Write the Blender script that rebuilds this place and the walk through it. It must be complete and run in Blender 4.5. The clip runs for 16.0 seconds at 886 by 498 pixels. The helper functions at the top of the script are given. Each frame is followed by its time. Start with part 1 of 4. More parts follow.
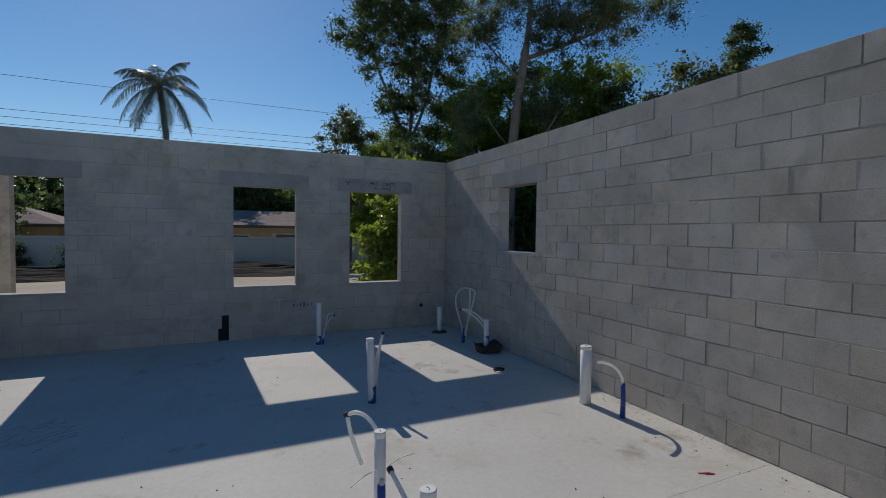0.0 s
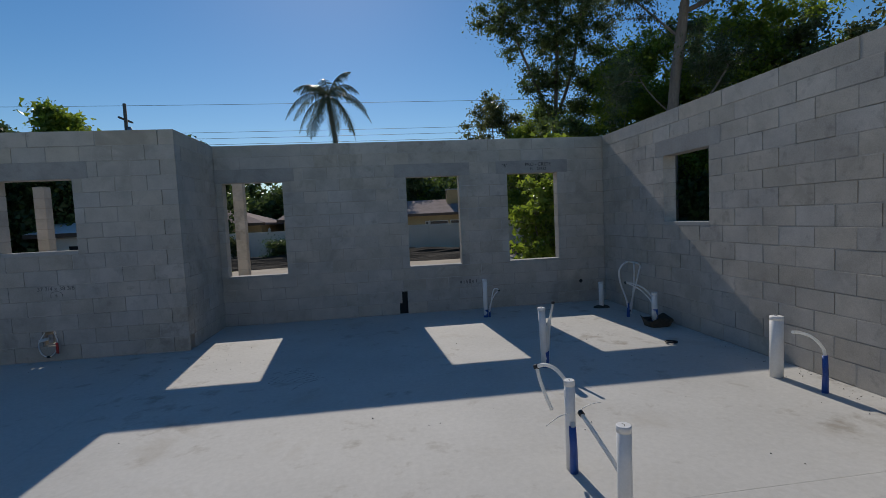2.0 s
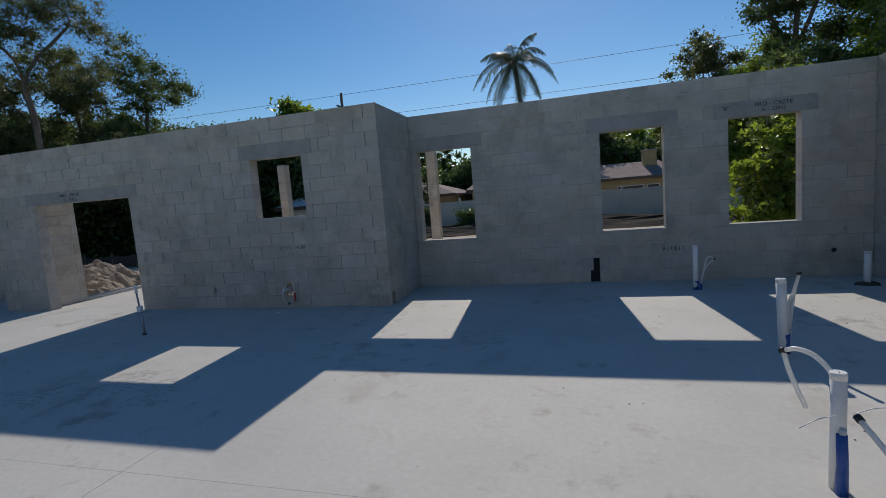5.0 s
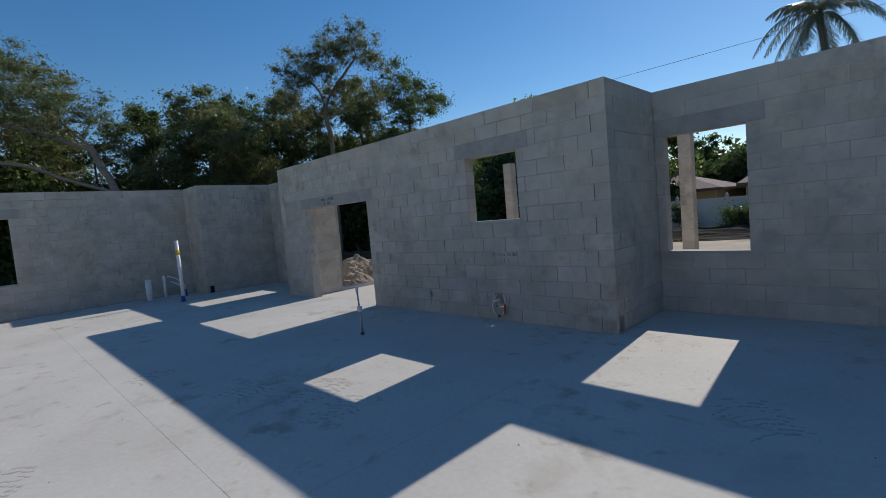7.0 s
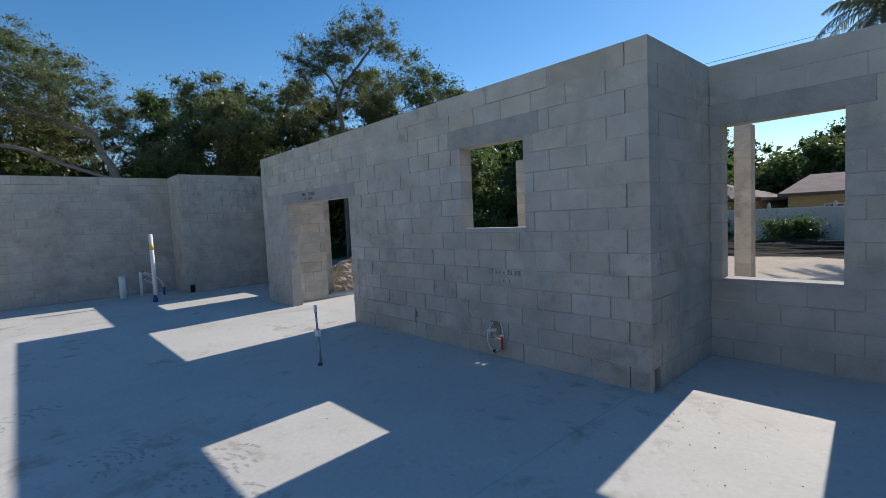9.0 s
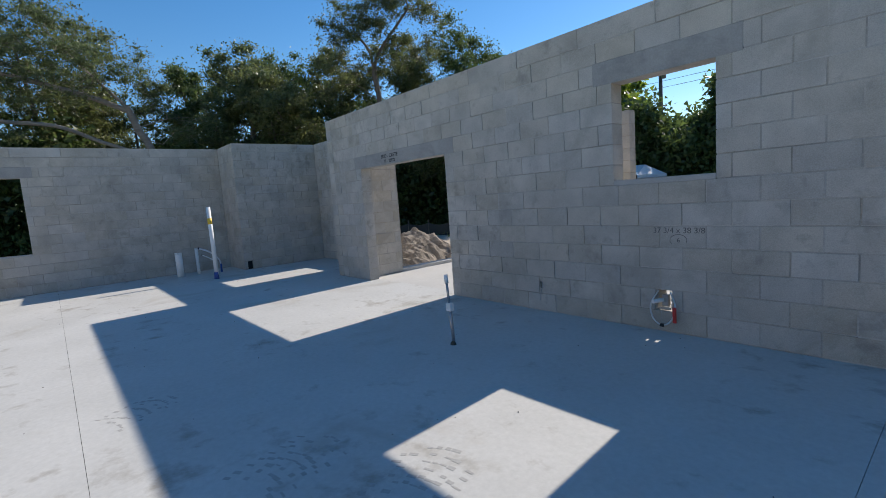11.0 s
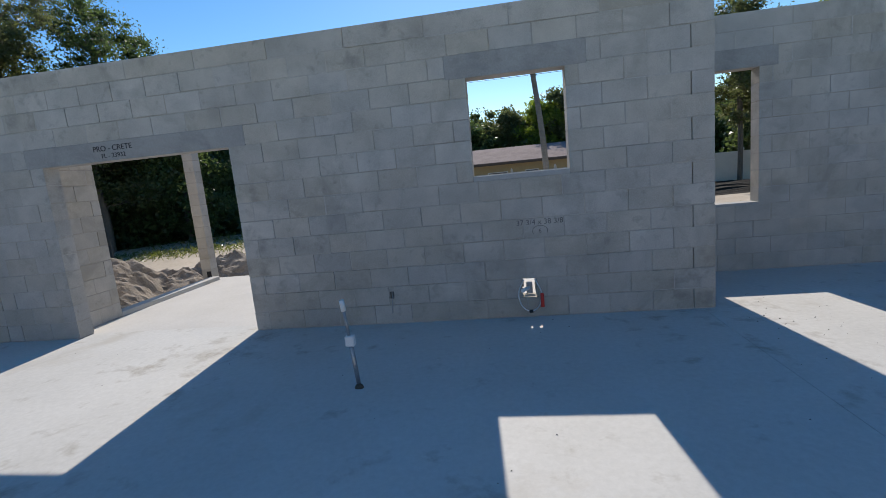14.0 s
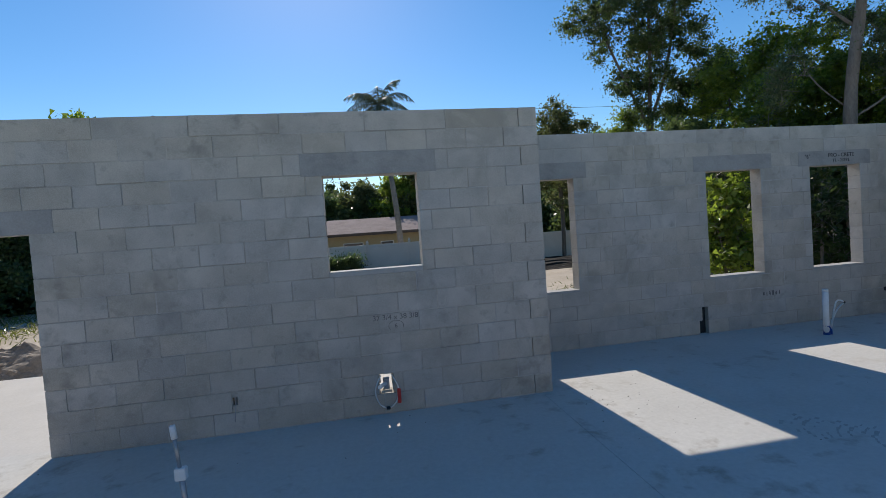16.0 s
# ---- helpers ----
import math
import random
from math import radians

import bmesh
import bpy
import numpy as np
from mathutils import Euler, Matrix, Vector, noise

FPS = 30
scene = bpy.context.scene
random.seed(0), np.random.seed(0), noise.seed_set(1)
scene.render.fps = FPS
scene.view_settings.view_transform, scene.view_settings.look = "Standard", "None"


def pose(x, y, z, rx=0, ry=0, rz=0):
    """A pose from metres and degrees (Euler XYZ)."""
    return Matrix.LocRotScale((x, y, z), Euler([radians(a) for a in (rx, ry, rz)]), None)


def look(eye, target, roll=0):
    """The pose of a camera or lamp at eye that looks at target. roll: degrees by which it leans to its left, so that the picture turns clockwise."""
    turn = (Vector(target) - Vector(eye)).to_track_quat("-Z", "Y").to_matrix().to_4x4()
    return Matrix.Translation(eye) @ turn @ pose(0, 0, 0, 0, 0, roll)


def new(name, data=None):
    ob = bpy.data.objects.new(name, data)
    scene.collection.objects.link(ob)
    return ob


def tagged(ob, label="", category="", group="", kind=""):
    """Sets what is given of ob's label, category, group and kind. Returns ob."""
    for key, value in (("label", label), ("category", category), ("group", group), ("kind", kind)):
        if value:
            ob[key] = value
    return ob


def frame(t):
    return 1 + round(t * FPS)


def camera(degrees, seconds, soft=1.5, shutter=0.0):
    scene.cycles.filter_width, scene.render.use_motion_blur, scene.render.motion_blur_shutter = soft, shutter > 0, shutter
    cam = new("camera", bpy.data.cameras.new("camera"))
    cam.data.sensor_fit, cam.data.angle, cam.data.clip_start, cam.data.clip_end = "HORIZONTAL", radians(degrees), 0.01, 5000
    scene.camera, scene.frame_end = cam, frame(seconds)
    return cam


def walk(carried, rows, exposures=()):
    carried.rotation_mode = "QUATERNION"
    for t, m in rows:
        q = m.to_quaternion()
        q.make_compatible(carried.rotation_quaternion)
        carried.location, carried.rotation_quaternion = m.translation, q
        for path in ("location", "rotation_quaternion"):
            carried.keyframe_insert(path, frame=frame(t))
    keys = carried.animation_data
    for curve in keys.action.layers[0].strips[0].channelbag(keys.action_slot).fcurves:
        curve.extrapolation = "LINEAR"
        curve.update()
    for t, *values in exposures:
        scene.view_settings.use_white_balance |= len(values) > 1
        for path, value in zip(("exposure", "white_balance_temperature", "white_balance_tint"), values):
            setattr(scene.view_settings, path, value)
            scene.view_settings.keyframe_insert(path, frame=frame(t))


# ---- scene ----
cam = camera(87.4, 16.0, soft=0.5)
PATH = [
    (0, (0.301, 0.216, 1.722), (1.145, 2.028, 1.655), 0.7),
    (0.5, (0.276, 0.126, 1.669), (0.916, 2.017, 1.557), 0.5),
    (1, (0.236, 0.009, 1.64), (0.742, 1.94, 1.505), -0.2),
    (1.5, (0.139, -0.055, 1.618), (0.509, 1.905, 1.468), -1.4),
    (2, (-0.043, -0.08, 1.667), (0.206, 1.9, 1.537), -2.7),
    (2.5, (-0.11, -0.074, 1.759), (0.039, 1.918, 1.672), -3.1),
    (3, (-0.095, -0.077, 1.711), (-0.02, 1.918, 1.594), -3.1),
    (3.2, (-0.081, -0.076, 1.679), (-0.037, 1.918, 1.53), -3.2),
    (5.3, (-0.119, 0.342, 1.551), (-0.825, 2.2, 1.333), -4.8),
    (5.5, (-0.129, 0.468, 1.558), (-0.959, 2.275, 1.345), -5.0),
    (6, (-0.149, 0.788, 1.577), (-1.267, 2.437, 1.395), -5.0),
    (6.5, (-0.24, 1.048, 1.562), (-1.571, 2.532, 1.397), -5.0),
    (7, (-0.355, 1.384, 1.583), (-1.766, 2.795, 1.447), -4.9),
    (7.5, (-0.423, 1.76, 1.562), (-1.909, 3.094, 1.439), -4.4),
    (8, (-0.534, 2.138, 1.559), (-2.03, 3.458, 1.418), -3.1),
    (8.5, (-0.802, 2.482, 1.602), (-2.25, 3.854, 1.463), -2.5),
    (9, (-1.088, 2.735, 1.602), (-2.562, 4.081, 1.473), -2.7),
    (9.5, (-1.428, 2.785, 1.529), (-2.975, 4.043, 1.376), -3.4),
    (9.7, (-1.575, 2.727, 1.493), (-3.147, 3.952, 1.327), -3.8),
    (11.8, (-3.253, 2.173, 1.437), (-4.652, 3.572, 1.15), -4.4),
    (12, (-3.424, 2.151, 1.44), (-4.774, 3.596, 1.143), -4.4),
    (12.5, (-3.873, 2.113, 1.495), (-5.055, 3.692, 1.165), -4.8),
    (13, (-4.24, 1.988, 1.519), (-5.196, 3.713, 1.187), -5.2),
    (13.5, (-4.501, 1.97, 1.47), (-5.154, 3.832, 1.145), -5.4),
    (14, (-4.714, 2.007, 1.508), (-5.01, 3.961, 1.201), -5.5),
    (14.5, (-4.782, 1.968, 1.604), (-4.73, 3.945, 1.308), -4.7),
    (15, (-4.757, 1.957, 1.643), (-4.406, 3.91, 1.389), -3.8),
    (15.5, (-4.711, 1.958, 1.683), (-4.244, 3.894, 1.5), -3.3),
    (16, (-4.702, 1.995, 1.796), (-4.363, 3.965, 1.724), -4.0),
]
walk(cam, [(t, look(eye, target, roll)) for t, eye, target, roll in PATH], [(0, -0.46, 6750, 12), (1, -0.52, 6750, 12), (2.5, -0.36, 6750, 12), (3, -0.28, 6750, 12), (5.5, -0.34, 6750, 12), (6.5, -0.22, 6750, 12), (9, 0.30, 6750, 12), (12.5, 0.45, 6750, 12), (14, 0.41, 6750, 12), (16, 0.28, 6750, 12)])

# ---- light: clear morning sky, sun low over the back yard ----
SUN_ELEV, SUN_AZ = radians(36.5), radians(-4.6)
world = bpy.data.worlds.new("sky")
scene.world = world
world.use_nodes = True
wn = world.node_tree.nodes
sky = wn.new("ShaderNodeTexSky")
sky.sky_type = "NISHITA"
sky.sun_disc = False
sky.sun_elevation, sky.sun_rotation = SUN_ELEV, SUN_AZ
sky.air_density, sky.dust_density, sky.ozone_density = 1.0, 0.1, 2.6
wn["Background"].inputs["Strength"].default_value = 0.112
deep = wn.new("ShaderNodeHueSaturation")
deep.inputs["Saturation"].default_value = 1.32
world.node_tree.links.new(sky.outputs[0], deep.inputs["Color"])
world.node_tree.links.new(deep.outputs[0], wn["Background"].inputs["Color"])
sun = new("sun", bpy.data.lights.new("sun", "SUN"))
sun.data.energy, sun.data.angle, sun.data.color = 3.8, radians(0.53), (1.0, 0.95, 0.87)
sun_from = Vector((math.sin(SUN_AZ) * math.cos(SUN_ELEV), math.cos(SUN_AZ) * math.cos(SUN_ELEV), math.sin(SUN_ELEV)))
sun.matrix_world = look(sun_from * 60, (0, 0, 0))


# ---- materials ----
def nodes_of(name):
    m = bpy.data.materials.new(name)
    m.use_nodes = True
    return m, m.node_tree.nodes, m.node_tree.links, m.node_tree.nodes["Principled BSDF"]


def surface(name, low, high, rough=0.85, scale=2.0, fine=40.0, bump=0.15, rnd=0.0, blotch=None, metal=0.0, spec=0.3, depth=0.01, stretch=None, smear=None):
    """Two-scale mottled surface in world metres; rnd varies the brightness from piece to piece; blotch: (colour, scale, threshold, amount)."""
    m, n, l, b = nodes_of(name)
    geo = n.new("ShaderNodeNewGeometry")
    pos = geo.outputs["Position"]
    if stretch:
        mp = n.new("ShaderNodeMapping")
        mp.inputs["Scale"].default_value = stretch
        l.new(pos, mp.inputs["Vector"])
        pos = mp.outputs["Vector"]
    big = n.new("ShaderNodeTexNoise")
    big.inputs["Scale"].default_value, big.inputs["Detail"].default_value = scale, 5
    big.inputs["Roughness"].default_value = 0.6
    small = n.new("ShaderNodeTexNoise")
    small.inputs["Scale"].default_value, small.inputs["Detail"].default_value = fine, 4
    small.inputs["Roughness"].default_value = 0.7
    l.new(pos, big.inputs["Vector"]), l.new(pos, small.inputs["Vector"])
    mixed = n.new("ShaderNodeMath")
    mixed.operation = "MULTIPLY_ADD"
    l.new(small.outputs["Fac"], mixed.inputs[0])
    mixed.inputs[1].default_value = 0.45
    half = n.new("ShaderNodeMath")
    half.operation = "MULTIPLY"
    l.new(big.outputs["Fac"], half.inputs[0])
    half.inputs[1].default_value = 0.55
    l.new(half.outputs[0], mixed.inputs[2])
    ramp = n.new("ShaderNodeValToRGB")
    ramp.color_ramp.elements[0].position, ramp.color_ramp.elements[1].position = 0.33, 0.67
    ramp.color_ramp.elements[0].color, ramp.color_ramp.elements[1].color = (*low, 1), (*high, 1)
    l.new(mixed.outputs[0], ramp.inputs["Fac"])
    colour = ramp.outputs["Color"]
    if blotch:
        spot = n.new("ShaderNodeTexNoise")
        spot.inputs["Scale"].default_value, spot.inputs["Detail"].default_value = blotch[1], 7
        spot.inputs["Roughness"].default_value, spot.inputs["Distortion"].default_value = 0.62, 0.6
        l.new(pos, spot.inputs["Vector"])
        cut = n.new("ShaderNodeMapRange")
        cut.inputs["From Min"].default_value, cut.inputs["From Max"].default_value = blotch[2], blotch[2] + 0.12
        cut.inputs["To Max"].default_value = blotch[3]
        l.new(spot.outputs["Fac"], cut.inputs["Value"])
        mx = n.new("ShaderNodeMix")
        mx.data_type = "RGBA"
        l.new(cut.outputs[0], mx.inputs["Factor"]), l.new(colour, mx.inputs["A"])
        mx.inputs["B"].default_value = (*blotch[0], 1)
        colour = mx.outputs["Result"]
    if smear:
        sm = n.new("ShaderNodeTexNoise")
        sm.inputs["Scale"].default_value, sm.inputs["Detail"].default_value = smear[1], 6
        sm.inputs["Roughness"].default_value, sm.inputs["Distortion"].default_value = 0.62, 0.2
        l.new(pos, sm.inputs["Vector"])
        where = n.new("ShaderNodeTexNoise")
        where.inputs["Scale"].default_value, where.inputs["Detail"].default_value = 0.55, 2
        l.new(pos, where.inputs["Vector"])
        add = n.new("ShaderNodeMath")
        add.operation = "MULTIPLY_ADD"
        add.inputs[1].default_value = 0.5
        l.new(where.outputs["Fac"], add.inputs[0]), l.new(sm.outputs["Fac"], add.inputs[2])
        ct = n.new("ShaderNodeMapRange")
        ct.inputs["From Min"].default_value, ct.inputs["From Max"].default_value, ct.inputs["To Max"].default_value = smear[2], smear[2] + 0.16, smear[3]
        l.new(add.outputs[0], ct.inputs["Value"])
        m2 = n.new("ShaderNodeMix")
        m2.data_type = "RGBA"
        l.new(ct.outputs[0], m2.inputs["Factor"]), l.new(colour, m2.inputs["A"])
        m2.inputs["B"].default_value = (*smear[0], 1)
        colour = m2.outputs["Result"]
    if rnd:
        info = n.new("ShaderNodeObjectInfo")
        both = n.new("ShaderNodeMath")
        both.operation = "ADD"
        l.new(info.outputs["Random"], both.inputs[0]), l.new(geo.outputs["Random Per Island"], both.inputs[1])
        frac = n.new("ShaderNodeMath")
        frac.operation = "FRACT"
        l.new(both.outputs[0], frac.inputs[0])
        rng = n.new("ShaderNodeMapRange")
        rng.inputs["To Min"].default_value, rng.inputs["To Max"].default_value = 1 - rnd, 1 + rnd
        l.new(frac.outputs[0], rng.inputs["Value"])
        hs = n.new("ShaderNodeHueSaturation")
        tone = n.new("ShaderNodeMath")
        tone.operation = "MULTIPLY"
        tone.inputs[1].default_value = 7.31
        turn, warm = n.new("ShaderNodeMath"), n.new("ShaderNodeMapRange")
        turn.operation = "FRACT"
        warm.inputs["To Min"].default_value, warm.inputs["To Max"].default_value = 0.82, 1.28
        l.new(frac.outputs[0], tone.inputs[0]), l.new(tone.outputs[0], turn.inputs[0]), l.new(turn.outputs[0], warm.inputs["Value"])
        l.new(warm.outputs[0], hs.inputs["Saturation"])
        l.new(colour, hs.inputs["Color"]), l.new(rng.outputs[0], hs.inputs["Value"])
        colour = hs.outputs["Color"]
    l.new(colour, b.inputs["Base Color"])
    b.inputs["Roughness"].default_value, b.inputs["Metallic"].default_value = rough, metal
    b.inputs["Specular IOR Level"].default_value = spec
    if bump:
        bp = n.new("ShaderNodeBump")
        bp.inputs["Strength"].default_value, bp.inputs["Distance"].default_value = bump, depth
        l.new(mixed.outputs[0], bp.inputs["Height"]), l.new(bp.outputs[0], b.inputs["Normal"])
    return m


def plain(name, colour, rough=0.5, metal=0.0, spec=0.5):
    return surface(name, tuple(0.88 * c for c in colour), tuple(min(1, 1.08 * c) for c in colour), rough, 6, 90, 0.05, metal=metal, spec=spec, depth=0.003)


def leafy(name, dark, light, glow=0.35):
    m, n, l, b = nodes_of(name)
    geo = n.new("ShaderNodeNewGeometry")
    ramp = n.new("ShaderNodeValToRGB")
    ramp.color_ramp.elements[0].color, ramp.color_ramp.elements[1].color = (*dark, 1), (*light, 1)
    # broad noise in the leaf colour paints sunlit and darker patches
    sway = n.new("ShaderNodeTexNoise")
    sway.inputs["Scale"].default_value, sway.inputs["Detail"].default_value = 0.9, 3
    l.new(geo.outputs["Position"], sway.inputs["Vector"])
    blend = n.new("ShaderNodeMath")
    blend.operation = "MULTIPLY_ADD"
    blend.inputs[1].default_value = 0.5
    l.new(geo.outputs["Random Per Island"], blend.inputs[0])
    patch = n.new("ShaderNodeMapRange")
    patch.inputs["From Min"].default_value, patch.inputs["From Max"].default_value, patch.inputs["To Max"].default_value = 0.35, 0.65, 0.5
    l.new(sway.outputs["Fac"], patch.inputs["Value"]), l.new(patch.outputs[0], blend.inputs[2])
    l.new(blend.outputs[0], ramp.inputs["Fac"])
    l.new(ramp.outputs["Color"], b.inputs["Base Color"])
    b.inputs["Roughness"].default_value = 0.38
    b.inputs["Specular IOR Level"].default_value = 0.5
    tr = n.new("ShaderNodeBsdfTranslucent")
    hs = n.new("ShaderNodeHueSaturation")
    hs.inputs["Hue"].default_value, hs.inputs["Saturation"].default_value, hs.inputs["Value"].default_value = 0.485, 1.1, 1.5
    l.new(ramp.outputs["Color"], hs.inputs["Color"]), l.new(hs.outputs["Color"], tr.inputs["Color"])
    mx = n.new("ShaderNodeMixShader")
    mx.inputs["Fac"].default_value = glow
    l.new(b.outputs[0], mx.inputs[1]), l.new(tr.outputs[0], mx.inputs[2])
    l.new(mx.outputs[0], n["Material Output"].inputs["Surface"])
    return m


BLOCK = surface("grey concrete block", (0.345, 0.319, 0.279), (0.57, 0.527, 0.462), 0.93, 2.6, 110, 0.6, rnd=0.07, blotch=((0.29, 0.268, 0.228), 1.3, 0.53, 0.5), depth=0.006, smear=((0.17, 0.158, 0.14), 7.5, 0.84, 0.4))
MORTAR = surface("grey mortar", (0.29, 0.268, 0.236), (0.53, 0.49, 0.43), 0.95, 2.2, 45, 0.6, depth=0.008, rnd=0.1)
LINTEL = surface("precast lintel", (0.285, 0.272, 0.25), (0.405, 0.388, 0.36), 0.85, 3, 60, 0.2, blotch=((0.22, 0.212, 0.2), 2.2, 0.55, 0.5))
SILL = surface("precast sill", (0.34, 0.325, 0.3), (0.47, 0.45, 0.42), 0.85, 4, 70, 0.2)
SLAB = surface("troweled concrete slab", (0.46, 0.45, 0.415), (0.59, 0.578, 0.54), 0.75, 0.8, 22, 0.08, blotch=((0.40, 0.365, 0.305), 0.9, 0.58, 0.55), spec=0.35, smear=((0.25, 0.215, 0.165), 3.6, 0.84, 0.62))
PORCH = surface("porch slab concrete", (0.46, 0.44, 0.40), (0.56, 0.54, 0.50), 0.85, 1.2, 30, 0.1, blotch=((0.42, 0.36, 0.29), 1.1, 0.58, 0.5))
SAND = surface("sandy soil", (0.36, 0.30, 0.23), (0.54, 0.465, 0.37), 0.98, 0.5, 9, 0.7, blotch=((0.17, 0.15, 0.10), 0.35, 0.58, 0.7), depth=0.05)
DIRT = surface("dug grey soil", (0.20, 0.165, 0.125), (0.40, 0.34, 0.275), 0.98, 3, 22, 0.9, blotch=((0.10, 0.085, 0.07), 2.2, 0.58, 0.7), depth=0.05)
MULCH = surface("dark mulch", (0.015, 0.013, 0.01), (0.05, 0.042, 0.032), 1.0, 4, 30, 0.8, depth=0.05)
PVC = surface("white pvc", (0.70, 0.70, 0.68), (0.84, 0.84, 0.82), 0.35, 7, 60, 0.03, blotch=((0.42, 0.41, 0.38), 9, 0.64, 0.6), spec=0.5)


def milky(name, colour, through_light):
    """White plastic that lets light through."""
    m = plain(name, colour, 0.3)
    n, l = m.node_tree.nodes, m.node_tree.links
    tr, mx = n.new("ShaderNodeBsdfTranslucent"), n.new("ShaderNodeMixShader")
    tr.inputs["Color"].default_value = (*colour, 1)
    mx.inputs["Fac"].default_value = through_light
    l.new(n["Principled BSDF"].outputs[0], mx.inputs[1]), l.new(tr.outputs[0], mx.inputs[2])
    l.new(mx.outputs[0], n["Material Output"].inputs["Surface"])
    return m


TUBE = milky("translucent white tubing", (0.84, 0.85, 0.84), 0.5)
BLUE = surface("blue pipe sleeve", (0.012, 0.05, 0.22), (0.03, 0.11, 0.42), 0.4, 14, 80, 0.15, spec=0.5)
BLACK = plain("black rubber", (0.018, 0.018, 0.02), 0.5)
STEEL = surface("galvanised conduit", (0.30, 0.31, 0.32), (0.45, 0.46, 0.47), 0.4, 12, 80, 0.05, metal=0.8)
WHITE = plain("white plastic", (0.78, 0.78, 0.76), 0.4)
RED = plain("red plastic tape", (0.5, 0.03, 0.025), 0.4)
INK = plain("black stencil paint", (0.03, 0.03, 0.035), 0.8)
PENCIL = plain("grey pencil marks", (0.15, 0.145, 0.14), 0.9)
# near-black colour stands for the shade inside holes and saw cuts
HOLLOW_SHADE = plain("near-black painted hollow shade", (0.03, 0.03, 0.03), 1.0)
YELLOW = plain("yellow tape", (0.75, 0.5, 0.05), 0.5)
VINYL = surface("white vinyl fence", (0.58, 0.52, 0.45), (0.70, 0.63, 0.55), 0.5, 0.8, 20, 0.03, blotch=((0.5, 0.47, 0.42), 0.9, 0.6, 0.4))
FASCIA = plain("dark brown painted fascia", (0.09, 0.065, 0.05), 0.7)
SHINGLE = surface("brown shingle roof", (0.19, 0.14, 0.125), (0.32, 0.25, 0.23), 0.95, 1.2, 9, 0.6, depth=0.03)
SHINGLE_GREY = surface("grey brown shingle roof", (0.22, 0.185, 0.17), (0.33, 0.285, 0.26), 0.95, 1.2, 9, 0.6, depth=0.03)
STUCCO = surface("tan stucco", (0.34, 0.25, 0.13), (0.44, 0.33, 0.18), 0.95, 1.5, 30, 0.2)
STUCCO_WHITE = surface("white stucco", (0.6, 0.58, 0.55), (0.72, 0.7, 0.66), 0.95, 1.5, 30, 0.2)
METAL_ROOF = plain("white metal roof", (0.75, 0.77, 0.8), 0.4)
GLASS_DARK = plain("dark window pane", (0.02, 0.024, 0.03), 0.12)
BARK = surface("grey brown bark", (0.09, 0.075, 0.06), (0.22, 0.185, 0.15), 0.95, 3, 25, 0.9, depth=0.04, stretch=(1, 1, 0.25))
BARK_RED = surface("pale reddish pine bark", (0.16, 0.13, 0.105), (0.34, 0.285, 0.24), 0.95, 3, 22, 0.9, depth=0.04, stretch=(1, 1, 0.3))
BARK_PALE = surface("pale palm bark", (0.17, 0.155, 0.135), (0.30, 0.275, 0.24), 0.95, 2, 14, 0.9, depth=0.04, stretch=(0.3, 0.3, 1.5))
WOOD = surface("weathered timber pole", (0.10, 0.085, 0.07), (0.18, 0.155, 0.13), 0.9, 4, 30, 0.4, stretch=(1, 1, 0.1))
LEAF_OAK = leafy("olive oak leaves", (0.055, 0.075, 0.028), (0.16, 0.185, 0.075), 0.5)
LEAF_DEEP = leafy("deep green leaves", (0.036, 0.064, 0.022), (0.11, 0.16, 0.055), 0.48)
LEAF_BRIGHT = leafy("bright green leaves", (0.07, 0.125, 0.022), (0.25, 0.335, 0.065), 0.57)
LEAF_CEDAR = leafy("grey green cedar sprays", (0.055, 0.082, 0.036), (0.16, 0.2, 0.09), 0.5)
LEAF_PALM = leafy("grey green palm leaflets", (0.05, 0.07, 0.04), (0.13, 0.155, 0.09), 0.3)
GRASS = leafy("grass blades", (0.06, 0.09, 0.02), (0.18, 0.2, 0.06), 0.4)


# ---- building helpers ----
def part(name, bm, material, parent=None, label=""):
    me = bpy.data.meshes.new(name)
    bm.to_mesh(me)
    bm.free()
    me.materials.append(material)
    ob = new(name, me)
    ob.parent = parent
    if label:
        ob["label"] = label
    return ob


def raw(name, verts, faces, material, parent=None, label=""):
    me = bpy.data.meshes.new(name)
    me.from_pydata([tuple(v) for v in verts], [], faces)
    me.materials.append(material)
    ob = new(name, me)
    ob.parent = parent
    if label:
        ob["label"] = label
    return ob


def empty(name, at, label, category, group="", kind=""):
    ob = new(name)
    ob.empty_display_size = 0.1
    ob.location = at
    return tagged(ob, label, category, group, kind)


def box(bm, x0, x1, y0, y1, z0, z1, bevel=0.0):
    r = bmesh.ops.create_cube(bm, size=1.0, matrix=Matrix.LocRotScale(((x0 + x1) / 2, (y0 + y1) / 2, (z0 + z1) / 2), None, (x1 - x0, y1 - y0, z1 - z0)))
    if bevel:
        edges = list({e for v in r["verts"] for e in v.link_edges})
        bmesh.ops.bevel(bm, geom=edges, offset=bevel, segments=1, affect="EDGES")
    return bm


def boxed(*a):
    return box(bmesh.new(), *a)


